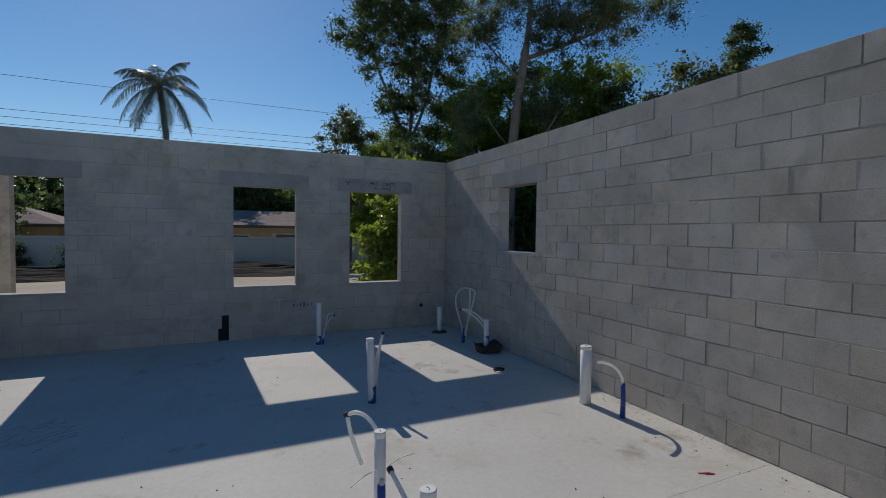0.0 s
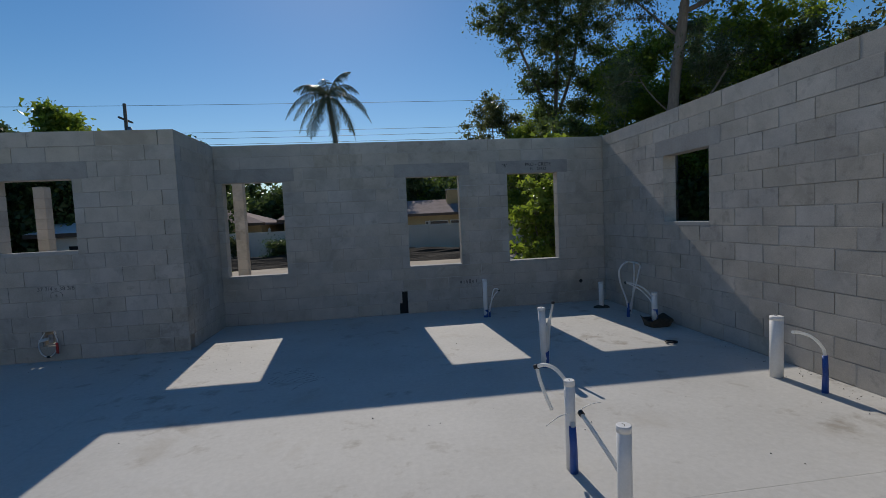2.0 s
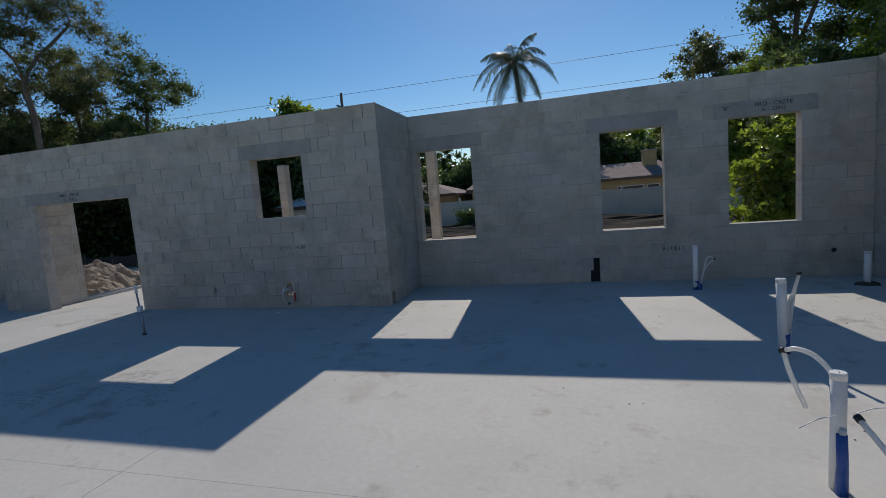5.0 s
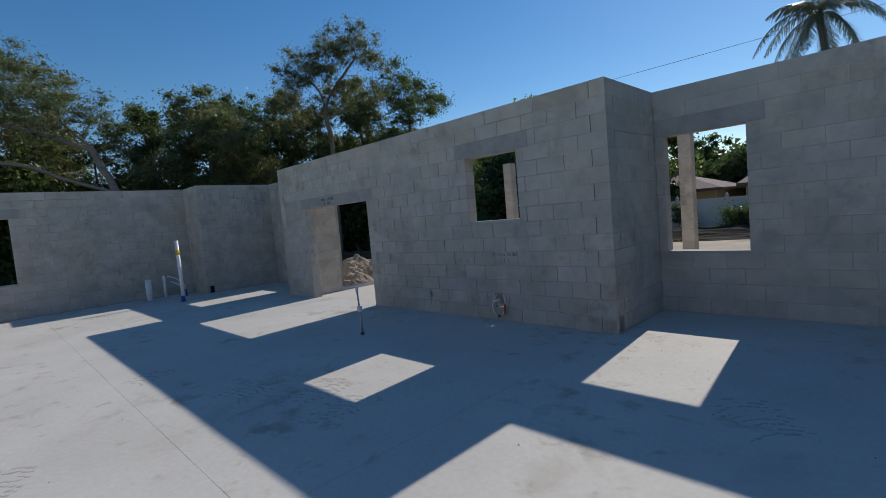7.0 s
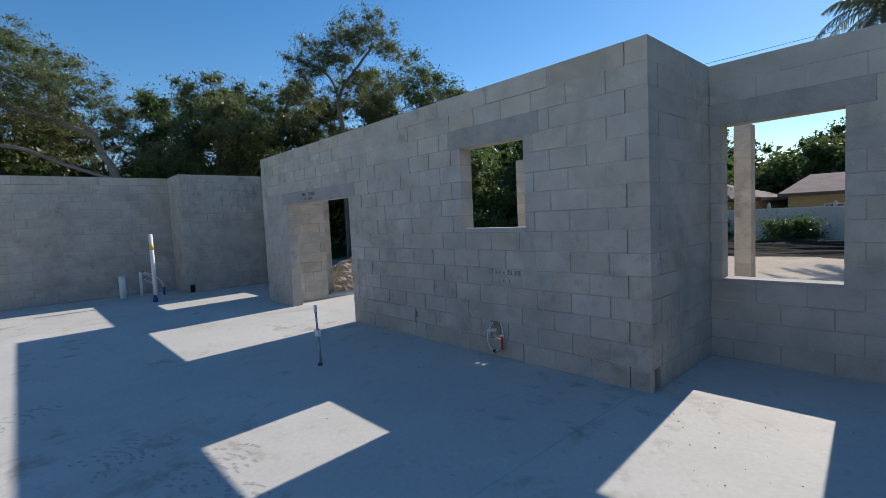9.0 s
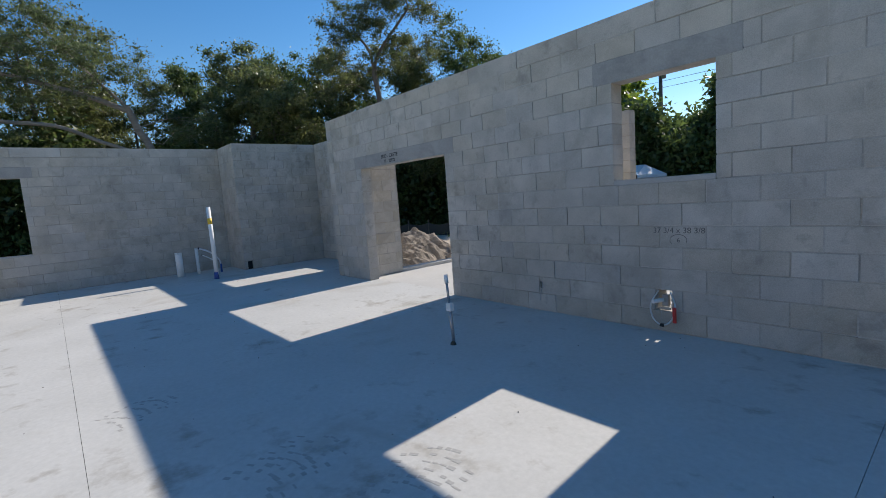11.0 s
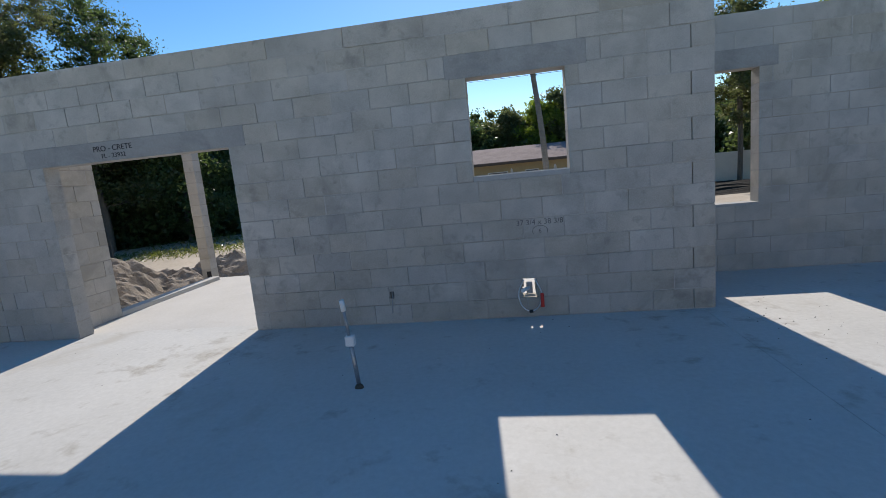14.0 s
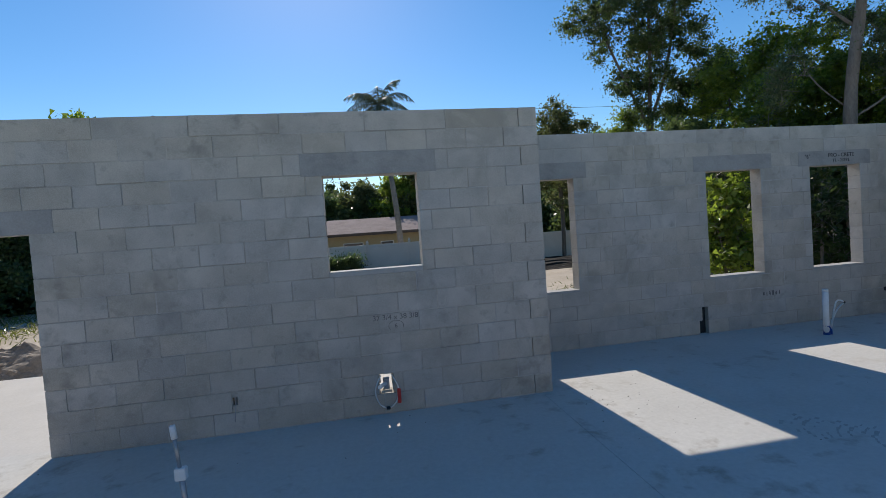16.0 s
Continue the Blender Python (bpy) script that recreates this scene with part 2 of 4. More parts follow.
def tube(bm, pts, radii, sides=10, cap=True):
    """A round tube through the points, with its own radius at each."""
    pts = [Vector(p) for p in pts]
    if not hasattr(radii, "__len__"):
        radii = [radii] * len(pts)
    rings = []
    ref = Vector((0.31, 0.17, 0.93)) if abs((pts[-1] - pts[0]).normalized().z) < 0.9 else Vector((1, 0, 0))
    for i, p in enumerate(pts):
        d = (pts[min(i + 1, len(pts) - 1)] - pts[max(i - 1, 0)]).normalized()
        a = d.cross(ref).normalized()
        c = d.cross(a)
        rings.append([bm.verts.new(p + radii[i] * (math.cos(k * math.tau / sides) * a + math.sin(k * math.tau / sides) * c)) for k in range(sides)])
    for r0, r1 in zip(rings, rings[1:]):
        for k in range(sides):
            f = bm.faces.new((r0[k], r0[(k + 1) % sides], r1[(k + 1) % sides], r1[k]))
            f.smooth = True
    if cap:
        bm.faces.new(rings[0]), bm.faces.new(rings[-1][::-1])
    bmesh.ops.recalc_face_normals(bm, faces=bm.faces[:])
    return bm


def arc(points, steps=8):
    """A smooth line through the points (Catmull-Rom)."""
    p = [Vector(q) for q in points]
    p = [2 * p[0] - p[1]] + p + [2 * p[-1] - p[-2]]
    out = []
    for i in range(1, len(p) - 2):
        for k in range(steps):
            t = k / steps
            out.append(0.5 * (2 * p[i] + (p[i + 1] - p[i - 1]) * t + (2 * p[i - 1] - 5 * p[i] + 4 * p[i + 1] - p[i + 2]) * t * t + (3 * p[i] - p[i - 1] - 3 * p[i + 1] + p[i + 2]) * t ** 3))
    return out + [p[-2]]


# ---- plan: inner faces of the block walls ----
T, JOINT, MODULE, COURSE, COURSES = 0.194, 0.011, 0.4064, 0.2032, 15
Y_BACK, Y_NEAR, X_JOG, X_RIGHT, X_END = 8.145, 6.69, -2.80, 4.043, -11.10
Y_ALCOVE, X_BAY, Y_BAY, X_FAR, Y_FRONT = 7.95, -14.33, 5.85, -15.50, -4.6
SILL_LOW, SILL_HIGH, HEAD, DOOR_HEAD = 0.846, 1.475, 2.425, 2.03

BLOCK_MESHES = {}


def block_shape(length):
    """A block, chamfered all round, centred in length and depth, on z = 0."""
    key = round(length, 3)
    if key not in BLOCK_MESHES:
        h, c = COURSE - JOINT, 0.0013
        X, Y = length / 2, T / 2
        verts, faces = [], []
        for sx in (-1, 1):
            for sy in (-1, 1):
                for z, sz in ((0, 1), (h, -1)):
                    verts += [(sx * X, sy * (Y - c), z + sz * c), (sx * (X - c), sy * Y, z + sz * c), (sx * (X - c), sy * (Y - c), z)]
        bm = bmesh.new()
        for v in verts:
            bm.verts.new(v)
        bmesh.ops.convex_hull(bm, input=bm.verts[:])
        bmesh.ops.recalc_face_normals(bm, faces=bm.faces[:])
        me = bpy.data.meshes.new("block")
        bm.to_mesh(me)
        bm.free()
        me.materials.append(BLOCK)
        BLOCK_MESHES[key] = me
    return BLOCK_MESHES[key]


LATER = []


def wall(name, at, along, length, label, openings=(), start=None, end=None, single=None, holes=(), gaps=(), ledge=99, flush=0.45):
    """A block wall. at: the plan point where its inner face begins; along: unit vector with the wall's thickness on its left.
    openings: (s0, s1, z0, z1, sill). start, end: the parity of the courses that run through that corner.
    single: the stretch in which blocks are separate parts. holes: (s0, s1, z0, z1) block faces left out."""
    u = Vector((*along, 0))
    nrm = Vector((-u.y, u.x, 0))
    base = Vector((*at, 0))
    frame_m = Matrix((u, nrm, Vector((0, 0, 1)))).transposed().to_4x4()
    core_v, core_f, runs = [], [], []
    for c in range(COURSES):
        z0 = c * COURSE
        zm = z0 + COURSE / 2
        lo = 0.0 if start is None or c % 2 == start else T + JOINT
        hi = length if end is None or c % 2 == end else length - T - JOINT
        cuts = [(lo, hi)]
        cut_out = [(a, b) for a, b, k in gaps if k == c] + [(a, b) for a, b, p, q, _ in openings if p - 0.06 < zm < q + 0.02] + [(a, b) for a, b, p, q in holes if p < zm < q]
        cut_out += [(a - 0.2, b + 0.2) for a, b, p, q, _ in openings if q + 0.02 <= zm < q + 0.02 + COURSE]
        for a, b in cut_out:
            cuts = [piece for s, e in cuts for piece in ((s, min(e, a)), (max(s, b), e)) if piece[1] - piece[0] > 0.03]
        for s, e in cuts:
            runs.append((c, s, e))
            i = len(core_v)
            x_lo = s - JOINT if s == lo and lo > 0 else s + 0.004
            x_hi = e + JOINT if e == hi and hi < length else e - 0.004
            for x in (x_lo, x_hi):
                for y in (0.014, T - 0.014):
                    for z in (z0, z0 + COURSE - 0.002 * (c == COURSES - 1)):
                        core_v.append(base + u * x + nrm * y + Vector((0, 0, z)))
            core_f += [tuple(i + k for k in q) for q in ((0, 1, 3, 2), (4, 6, 7, 5), (0, 4, 5, 1), (2, 3, 7, 6), (0, 2, 6, 4), (1, 5, 7, 3))]
    ob = tagged(raw(name, core_v, core_f, MORTAR), label, "wall", kind="structure")
    for a, b, p, q, sill in openings:
        top = math.ceil((q - 0.03) / COURSE) * COURSE
        lint = boxed(a - 0.2, b + 0.2, -0.003, T + 0.003, q, top + COURSE + JOINT - 0.002, 0.003)
        lint.transform(Matrix.Translation(base) @ frame_m)
        part("lintel", lint, LINTEL, ob, "precast grey concrete lintel over the opening")
        if sill:
            floor_z = math.floor((p - 0.015) / COURSE) * COURSE
            s = boxed(a + 0.001, b - 0.001, -0.004, T + 0.02, floor_z, p, 0.004)
            s.transform(Matrix.Translation(base) @ frame_m)
            part("sill", s, SILL, ob, "thin precast concrete window sill")
    # a near-black box behind each opened face paints the cavity's shade
    for a, b, p, q in holes:
        core = boxed(a - 0.004, b + 0.004, 0.07, T - 0.01, max(0.0, p), q)
        core.transform(Matrix.Translation(base) @ frame_m)
        part("block_core", core, HOLLOW_SHADE, ob, "near-black backing painted as shade behind the opened block face")
    LATER.append((ob, base, u, nrm, frame_m, runs, single or (0, length), ledge, flush))
    return ob


def lay_blocks(ob, base, u, nrm, frame_m, runs, single, ledge, flush):
    rest_v, rest_f, bed_v, bed_f = [], [], [], []
    for c, s, e in runs:
        unit = MODULE * (2 if c == COURSES - 1 else 1)
        k = math.floor((s - (c % 2) * MODULE / 2) / unit)
        edges = [s]
        while True:
            k += 1
            x = k * unit + (c % 2) * MODULE / 2
            if x >= e - 0.06:
                break
            if x > s + 0.06:
                edges.append(x)
        edges.append(e)
        for a, b in zip(edges, edges[1:]):
            la = a + (JOINT / 2 if a > s else 0)
            lb = b - (JOINT / 2 if b < e else 0)
            strips = [(a + (0.005 if a == s else 0), b - (0.005 if b == e else 0), c * COURSE - 0.001, c * COURSE + JOINT + 0.001)]
            if b < e:
                strips.append((b - JOINT / 2 - 0.001, b + JOINT / 2 + 0.001, c * COURSE + JOINT, (c + 1) * COURSE))
            for p0, p1, q0, q1 in strips:
                deep_y = random.uniform(-0.0005, 0.0007) if random.random() < flush else random.uniform(0.003, 0.008 if flush > 0.3 else 0.013)
                i = len(bed_v)
                for px in (p0, p1):
                    for py in (deep_y, T - deep_y):
                        bed_v += [base + u * px + nrm * py + Vector((0, 0, pz)) for pz in (q0, q1)]
                bed_f += [tuple(i + k2 for k2 in q) for q in ((0, 1, 3, 2), (4, 6, 7, 5), (0, 4, 5, 1), (2, 3, 7, 6), (0, 2, 6, 4), (1, 5, 7, 3))]
            me = block_shape(lb - la)
            jitter = random.uniform(-0.0018, 0.0018) * (1.1 - flush) + (0.0016 if c >= ledge else -0.0012)
            m = Matrix.Translation(base + u * (la + lb) / 2 + nrm * (T / 2 + jitter) + Vector((0, 0, c * COURSE + JOINT))) @ frame_m @ Matrix.Rotation(random.gauss(0, 0.004 * (1.1 - flush)), 4, "Z") @ Matrix.Rotation(random.gauss(0, 0.0045 * (1.1 - flush)), 4, "X")
            if single[0] <= (a + b) / 2 <= single[1]:
                o = new("block", me)
                o.parent, o.matrix_basis = ob, m
            else:
                i = len(rest_v)
                rest_v += [m @ v.co for v in me.vertices]
                rest_f += [tuple(i + q for q in f.vertices) for f in me.polygons]
    tagged(raw("mortar", bed_v, bed_f, MORTAR, ob), kind="stuff")
    if rest_v:
        tagged(raw("blocks", rest_v, rest_f, BLOCK, ob), kind="stuff")


# ---- walls ----
wall("wall_back", (X_JOG - T, Y_BACK), (1, 0), X_RIGHT + T - X_JOG + T, "grey unpainted concrete block wall with three window openings",
     [(0.11 + T, 1.085 + T, SILL_LOW, HEAD, True), (3.19 + T, 4.132 + T, SILL_LOW, HEAD, True), (5.015 + T, 5.957 + T, SILL_LOW, HEAD, True)], start=0, end=0,
     holes=[(3.02 + T, 3.12 + T, 0.2, 0.41), (2.97 + T, 3.12 + T, 0.0, 0.2)], ledge=7, flush=0.88)
wall("wall_near", (X_END, Y_NEAR), (1, 0), X_JOG - X_END, "grey concrete block wall with a doorway and a window opening",
     [(X_END * -1 - 9.915, X_END * -1 - 7.615, -1, DOOR_HEAD, False), (X_END * -1 - 5.05, X_END * -1 - 4.11, SILL_HIGH, HEAD, True)], start=1, end=1,
     gaps=[(X_END * -1 - 4.57 - 0.085, X_END * -1 - 4.57 + 0.085, 1), (X_END * -1 - 6.02 - 0.03, X_END * -1 - 6.02 + 0.03, 1)], holes=[(0.05, 0.14, 0.0, 0.2)])
wall("wall_jog", (X_JOG, Y_NEAR), (0, 1), Y_BACK + T - Y_NEAR, "short grey concrete block wall at the jog", start=0, end=1, holes=[(0.036, 0.17, 0.0, 0.2)], flush=0.85)
wall("wall_right", (X_RIGHT, Y_BACK + T), (0, -1), Y_BACK + T - Y_FRONT, "long grey concrete block wall with a small window opening",
     [(Y_BACK + T - 6.27, Y_BACK + T - 5.315, SILL_HIGH, HEAD, True)], start=1, single=(0, 7.6))
wall("wall_end", (X_END, Y_ALCOVE + T), (0, -1), Y_ALCOVE + T - Y_NEAR, "short grey concrete block wall beside the alcove", start=1, end=0, flush=0.08)
wall("wall_alcove", (X_BAY - T, Y_ALCOVE), (1, 0), X_END + T - X_BAY + T, "grey concrete block wall of the alcove with a window opening",
     [(1.26 + T, 2.21 + T, SILL_LOW, HEAD, True)], start=0, end=0, flush=0.08)
wall("wall_bay", (X_BAY, Y_BAY), (0, 1), Y_ALCOVE + T - Y_BAY, "grey concrete block wall of the bay", start=0, end=1, holes=[(0.07, 0.2, 0.0, 0.2)], flush=0.08)
wall("wall_step", (X_FAR - T, Y_BAY), (1, 0), X_BAY - X_FAR + T, "short grey concrete block return wall", start=0, end=1, flush=0.08)
wall("wall_far", (X_FAR, Y_FRONT), (0, 1), Y_BAY + T - Y_FRONT, "long grey concrete block wall with a window opening",
     [(1.05 - Y_FRONT, 2.0 - Y_FRONT, SILL_LOW, HEAD, True)], end=1, single=(4.0, 11), flush=0.08)
# never in view: added, at an assumed distance, to bounce sun onto shaded walls
wall("wall_front", (X_RIGHT + T, Y_FRONT), (-1, 0), X_RIGHT - X_FAR + 2 * T, "unseen plain grey concrete block wall added to bounce sunlight", single=(0, 0))
wall("wall_porch", (-10.2, Y_NEAR + T + 0.003), (0, 1), 0.74, "short grey concrete block pier of the porch")

# ---- floor: slab panels parted by saw cuts ----
# the base below the panels is near-black to paint shade into the cuts
floor = tagged(raw("floor", [(-15.7, -4.8, -0.25), (4.24, -4.8, -0.25), (4.24, 8.34, -0.25), (-15.7, 8.34, -0.25), (-15.7, -4.8, -0.02), (4.24, -4.8, -0.02), (4.24, 8.34, -0.02), (-15.7, 8.34, -0.02)],
                   [(3, 2, 1, 0), (4, 5, 6, 7), (0, 1, 5, 4), (1, 2, 6, 5), (2, 3, 7, 6), (3, 0, 4, 7)], HOLLOW_SHADE), "pale troweled concrete floor slab with saw cuts", "floor", kind="structure")
CUT_X, CUT_Y = (-15.694, -12.93, -11.0, -2.92, 4.237), (-4.794, 2.30, 8.339)
for x0, x1 in zip(CUT_X, CUT_X[1:]):
    for y0, y1 in zip(CUT_Y, CUT_Y[1:]):
        far_y = (8.14 if x1 < -10 else 6.885) if y1 > 8 and x1 < -2 else y1 - 0.0012
        g0, g1 = (0.0 if x0 == -11.0 else 0.0015), (0.0 if x1 == -11.0 else 0.0015)
        part("slab_panel", boxed(x0 + g0, x1 - g1, y0 + 0.0012, far_y, -0.1, 0.0), SLAB, floor)
porch = tagged(part("porch_slab", boxed(-10.57, -2.8, 6.886, 10.13, -0.3, -0.004, 0.01), PORCH), "pale concrete porch slab outside the doorway", "porch", kind="structure")
part("curb", boxed(-10.38, -10.2, 7.63, 9.895, -0.3, 0.065, 0.008), PORCH, porch, "low concrete curb along the slab's edge")


def column(x, y, size=0.2):
    ob = empty("porch_column", (x, y, -0.006), "square grey concrete block porch column standing free", "column", "porch columns")
    for c in range(13):
        h = COURSE
        part("block", boxed(-size / 2, size / 2, -size / 2, size / 2, c * h + 0.004, (c + 1) * h - 0.002, 0.006), BLOCK, ob)
    part("core", boxed(-size / 2 + 0.004, size / 2 - 0.004, -size / 2 + 0.004, size / 2 - 0.004, 0, 13 * h + 0.02), MORTAR, ob)
    # no opening is cut: a near-black plug paints the clean-out's shade
    part("cleanout_shade", boxed(0.0, 0.09, -size / 2 - 0.003, -size / 2 + 0.05, 0.02, 0.17), HOLLOW_SHADE, ob, "near-black plug painted as the shade of the clean-out hole")
    return ob


for cx in (-10.45, -6.65, -2.96):
    column(cx, 10.0)

# ---- ground: one sandy sheet out to the horizon ----
def ground_z(x, y):
    d = max(0.0, y - 9)
    far = max(abs(x) - 16, 0, y - 30, -y - 5)
    return -0.24 - 0.012 * min(d, 22) + 0.05 * noise.noise((x * 0.35, y * 0.35, 0)) * min(1, 1.5 / (1 + 0.02 * far)) + 0.025 * noise.noise((x * 1.3, y * 1.3, 4))


def ticks(near, far, step):
    a = [near[0] + i * step for i in range(int((near[1] - near[0]) / step) + 1)]
    out = [near[0] - (1.35 ** k) * 2 * step for k in range(1, 17)]
    return sorted(o for o in out if o > -far) + a + [near[1] + (1.35 ** k) * 2 * step for k in range(1, 17) if (1.35 ** k) * 2 * step < far]


gx, gy = ticks((-34, 22), 600, 0.8), ticks((8, 34), 600, 0.4)
gx = [-700] + gx + [700]
gy = [-700] + gy + [700]
gv = [(x, y, ground_z(x, y) if abs(x) < 300 and abs(y) < 300 else -0.6) for y in gy for x in gx]
gf = [(j * len(gx) + i, j * len(gx) + i + 1, (j + 1) * len(gx) + i + 1, (j + 1) * len(gx) + i) for j in range(len(gy) - 1) for i in range(len(gx) - 1)]
ground = tagged(raw("ground", gv, gf, SAND), "pale sandy building site soil with sparse weeds", "ground", kind="structure")
for f in ground.data.polygons:
    f.use_smooth = True


def heap(name, x, y, rx, ry, h, material, label, category, seed, n=34):
    """A rough heap with a ragged outline and clods."""
    verts, faces = [], []
    for j in range(n + 1):
        for i in range(n + 1):
            a, b = 2 * i / n - 1, 2 * j / n - 1
            r = math.hypot(a, b)
            px, py = x + a * rx, y + b * ry
            q = Vector((px * 1.4 + seed, py * 1.4, seed))
            k = max(0.0, 1 - r * (1 + 0.35 * noise.noise(q * 0.7)))
            z = h * (k ** 0.8) * (1 + 0.35 * noise.noise(q * 1.3)) + (0.16 * noise.noise(q * 2.7) + 0.08 * noise.noise(q * 6) + 0.05 * noise.noise(q * 13)) * min(1, 3 * k) * min(1, h * 1.6)
            verts.append((px, py, ground_z(px, py) - 0.02 + max(z, 0 if k > 0 else -0.05)))
    for j in range(n):
        for i in range(n):
            s = j * (n + 1) + i
            faces.append((s, s + 1, s + n + 2, s + n + 1))
    return tagged(raw(name, verts, faces, material), label, category)


heap("dirt_heap", -12.3, 9.5, 1.9, 1.7, 0.85, DIRT, "lumpy heap of dug grey sandy soil beside the porch", "dirt heap", 3.1, 60)
heap("dirt_heap", -11.0, 11.6, 1.5, 1.1, 0.55, DIRT, "low lumpy heap of dug soil beyond the porch", "dirt heap", 8.7, 44)
heap("dirt_heap", -8.6, 12.2, 1.6, 1.0, 0.42, DIRT, "low dark heap of dug soil beyond the porch", "dirt heap", 5.2, 44)
# mulch strip sized and darkened to stand for the fence's shadow band too
heap("mulch_and_shade_bed", -3.0, 26.7, 34, 3.3, 0.5, MULCH, "dark strip of mulch and weeds with painted fence shade", "mulch", 1.2, 50)

# ---- trees ----
def limb_mesh(name, segs, parent, material=BARK, sides=6):
    verts, faces = [], []
    for p0, p1, r0, r1 in segs:
        d = (p1 - p0)
        if d.length < 1e-5:
            continue
        d.normalize()
        a = d.orthogonal().normalized()
        b = d.cross(a)
        i = len(verts)
        k = sides if r0 > 0.03 else 4
        for p, r in ((p0, r0), (p1 + d * r1 * 0.5, r1)):
            for q in range(k):
                w = q * math.tau / k
                verts.append(p + r * (math.cos(w) * a + math.sin(w) * b))
        faces += [(i + q, i + (q + 1) % k, i + k + (q + 1) % k, i + k + q) for q in range(k)]
    ob = raw(name, verts, faces, material, parent)
    ob.data.polygons.foreach_set("use_smooth", [True] * len(ob.data.polygons))
    return ob


def leaf_mesh(name, centres, size, material, rng, parent=None, droop=0.0, slim=0.6):
    """Many small leaves, each a pointed blade of its own, around the centres."""
    n = len(centres)
    d = rng.normal(size=(n, 3))
    d[:, 2] = d[:, 2] * (1 - 0.5 * droop) - 1.2 * droop
    d /= np.linalg.norm(d, axis=1)[:, None]
    e = rng.normal(size=(n, 3))
    e -= (e * d).sum(1)[:, None] * d
    e /= np.linalg.norm(e, axis=1)[:, None]
    s = size * rng.uniform(0.6, 1.35, n)[:, None]
    v = np.empty((n, 3, 3))
    v[:, 0] = centres + d * s * 0.55
    v[:, 1], v[:, 2] = centres - d * s * 0.3 + e * s * slim * 0.6, centres - d * s * 0.45 - e * s * slim * 0.6
    me = bpy.data.meshes.new(name)
    me.vertices.add(3 * n), me.loops.add(3 * n), me.polygons.add(n)
    me.vertices.foreach_set("co", v.ravel())
    me.loops.foreach_set("vertex_index", np.arange(3 * n, dtype=np.int32))
    me.polygons.foreach_set("loop_start", np.arange(0, 3 * n, 3, dtype=np.int32))
    me.update(calc_edges=True)
    me.materials.append(material)
    ob = new(name, me)
    ob.parent = parent
    return ob


def crown_lobes(rng, height, spread, bare, count=8):
    """Rounded masses spiralling up a crown, widest at two thirds of its height."""
    out = []
    for i in range(count):
        f, a = (i + 0.5) / count, i * 2.39996 + rng.uniform(-0.5, 0.5)
        r = spread * rng.uniform(0.36, 0.56)
        ring = max(0.0, spread - r) * math.sqrt(max(0.08, 1 - (1.75 * f - 0.8) ** 2)) * rng.uniform(0.75, 1.1)
        z = height * bare + (height * (1 - bare) - r * 0.8) * f + r * 0.25
        out.append((ring * math.cos(a), ring * math.sin(a), z, r, r, r * 0.75))
    return out


def branch_out(rng, stems, targets, wander=0.16):
    """Limbs that grow from the stems to every target: points, the parent of each, and how many targets each carries."""
    pos, parent, n = np.zeros((len(targets) * 5 + 200, 3)), [], 0
    for line in stems:
        pts = arc(line, 5)
        last = int(np.linalg.norm(pos[:n] - np.array(pts[0]), axis=1).argmin()) if n else -1
        for p in pts:
            pos[n] = p
            parent.append(last)
            last, n = n, n + 1
    trunk_pts = pos[:n].copy()
    order = np.argsort([np.linalg.norm(trunk_pts - t, axis=1).min() for t in targets])
    low = trunk_pts[:, 2].max() * 0.3
    ends = []
    for k in order:
        t = targets[k]
        arr = pos[:n]
        gap = np.linalg.norm(arr - t, axis=1)
        cost = gap + 1.2 * np.maximum(0, arr[:, 2] - t[2] + 0.1 * gap) + 40.0 * (arr[:, 2] < low)
        j = int(cost.argmin())
        p0, last = arr[j].copy(), j
        steps = max(2, min(5, int(gap[j] / 0.45)))
        bow = rng.normal(size=3) * wander * gap[j] + np.array((0, 0, -0.06 * gap[j]))
        for q in range(1, steps + 1):
            f = q / steps
            pos[n] = p0 + (t - p0) * f + bow * math.sin(math.pi * f) + (rng.normal(size=3) * 0.05 * gap[j] if q < steps else 0)
            parent.append(last)
            last, n = n, n + 1
        ends.append(last)
    load = [0] * n
    for e in ends:
        while e >= 0:
            load[e] += 1
            e = parent[e]
    return pos, parent, load


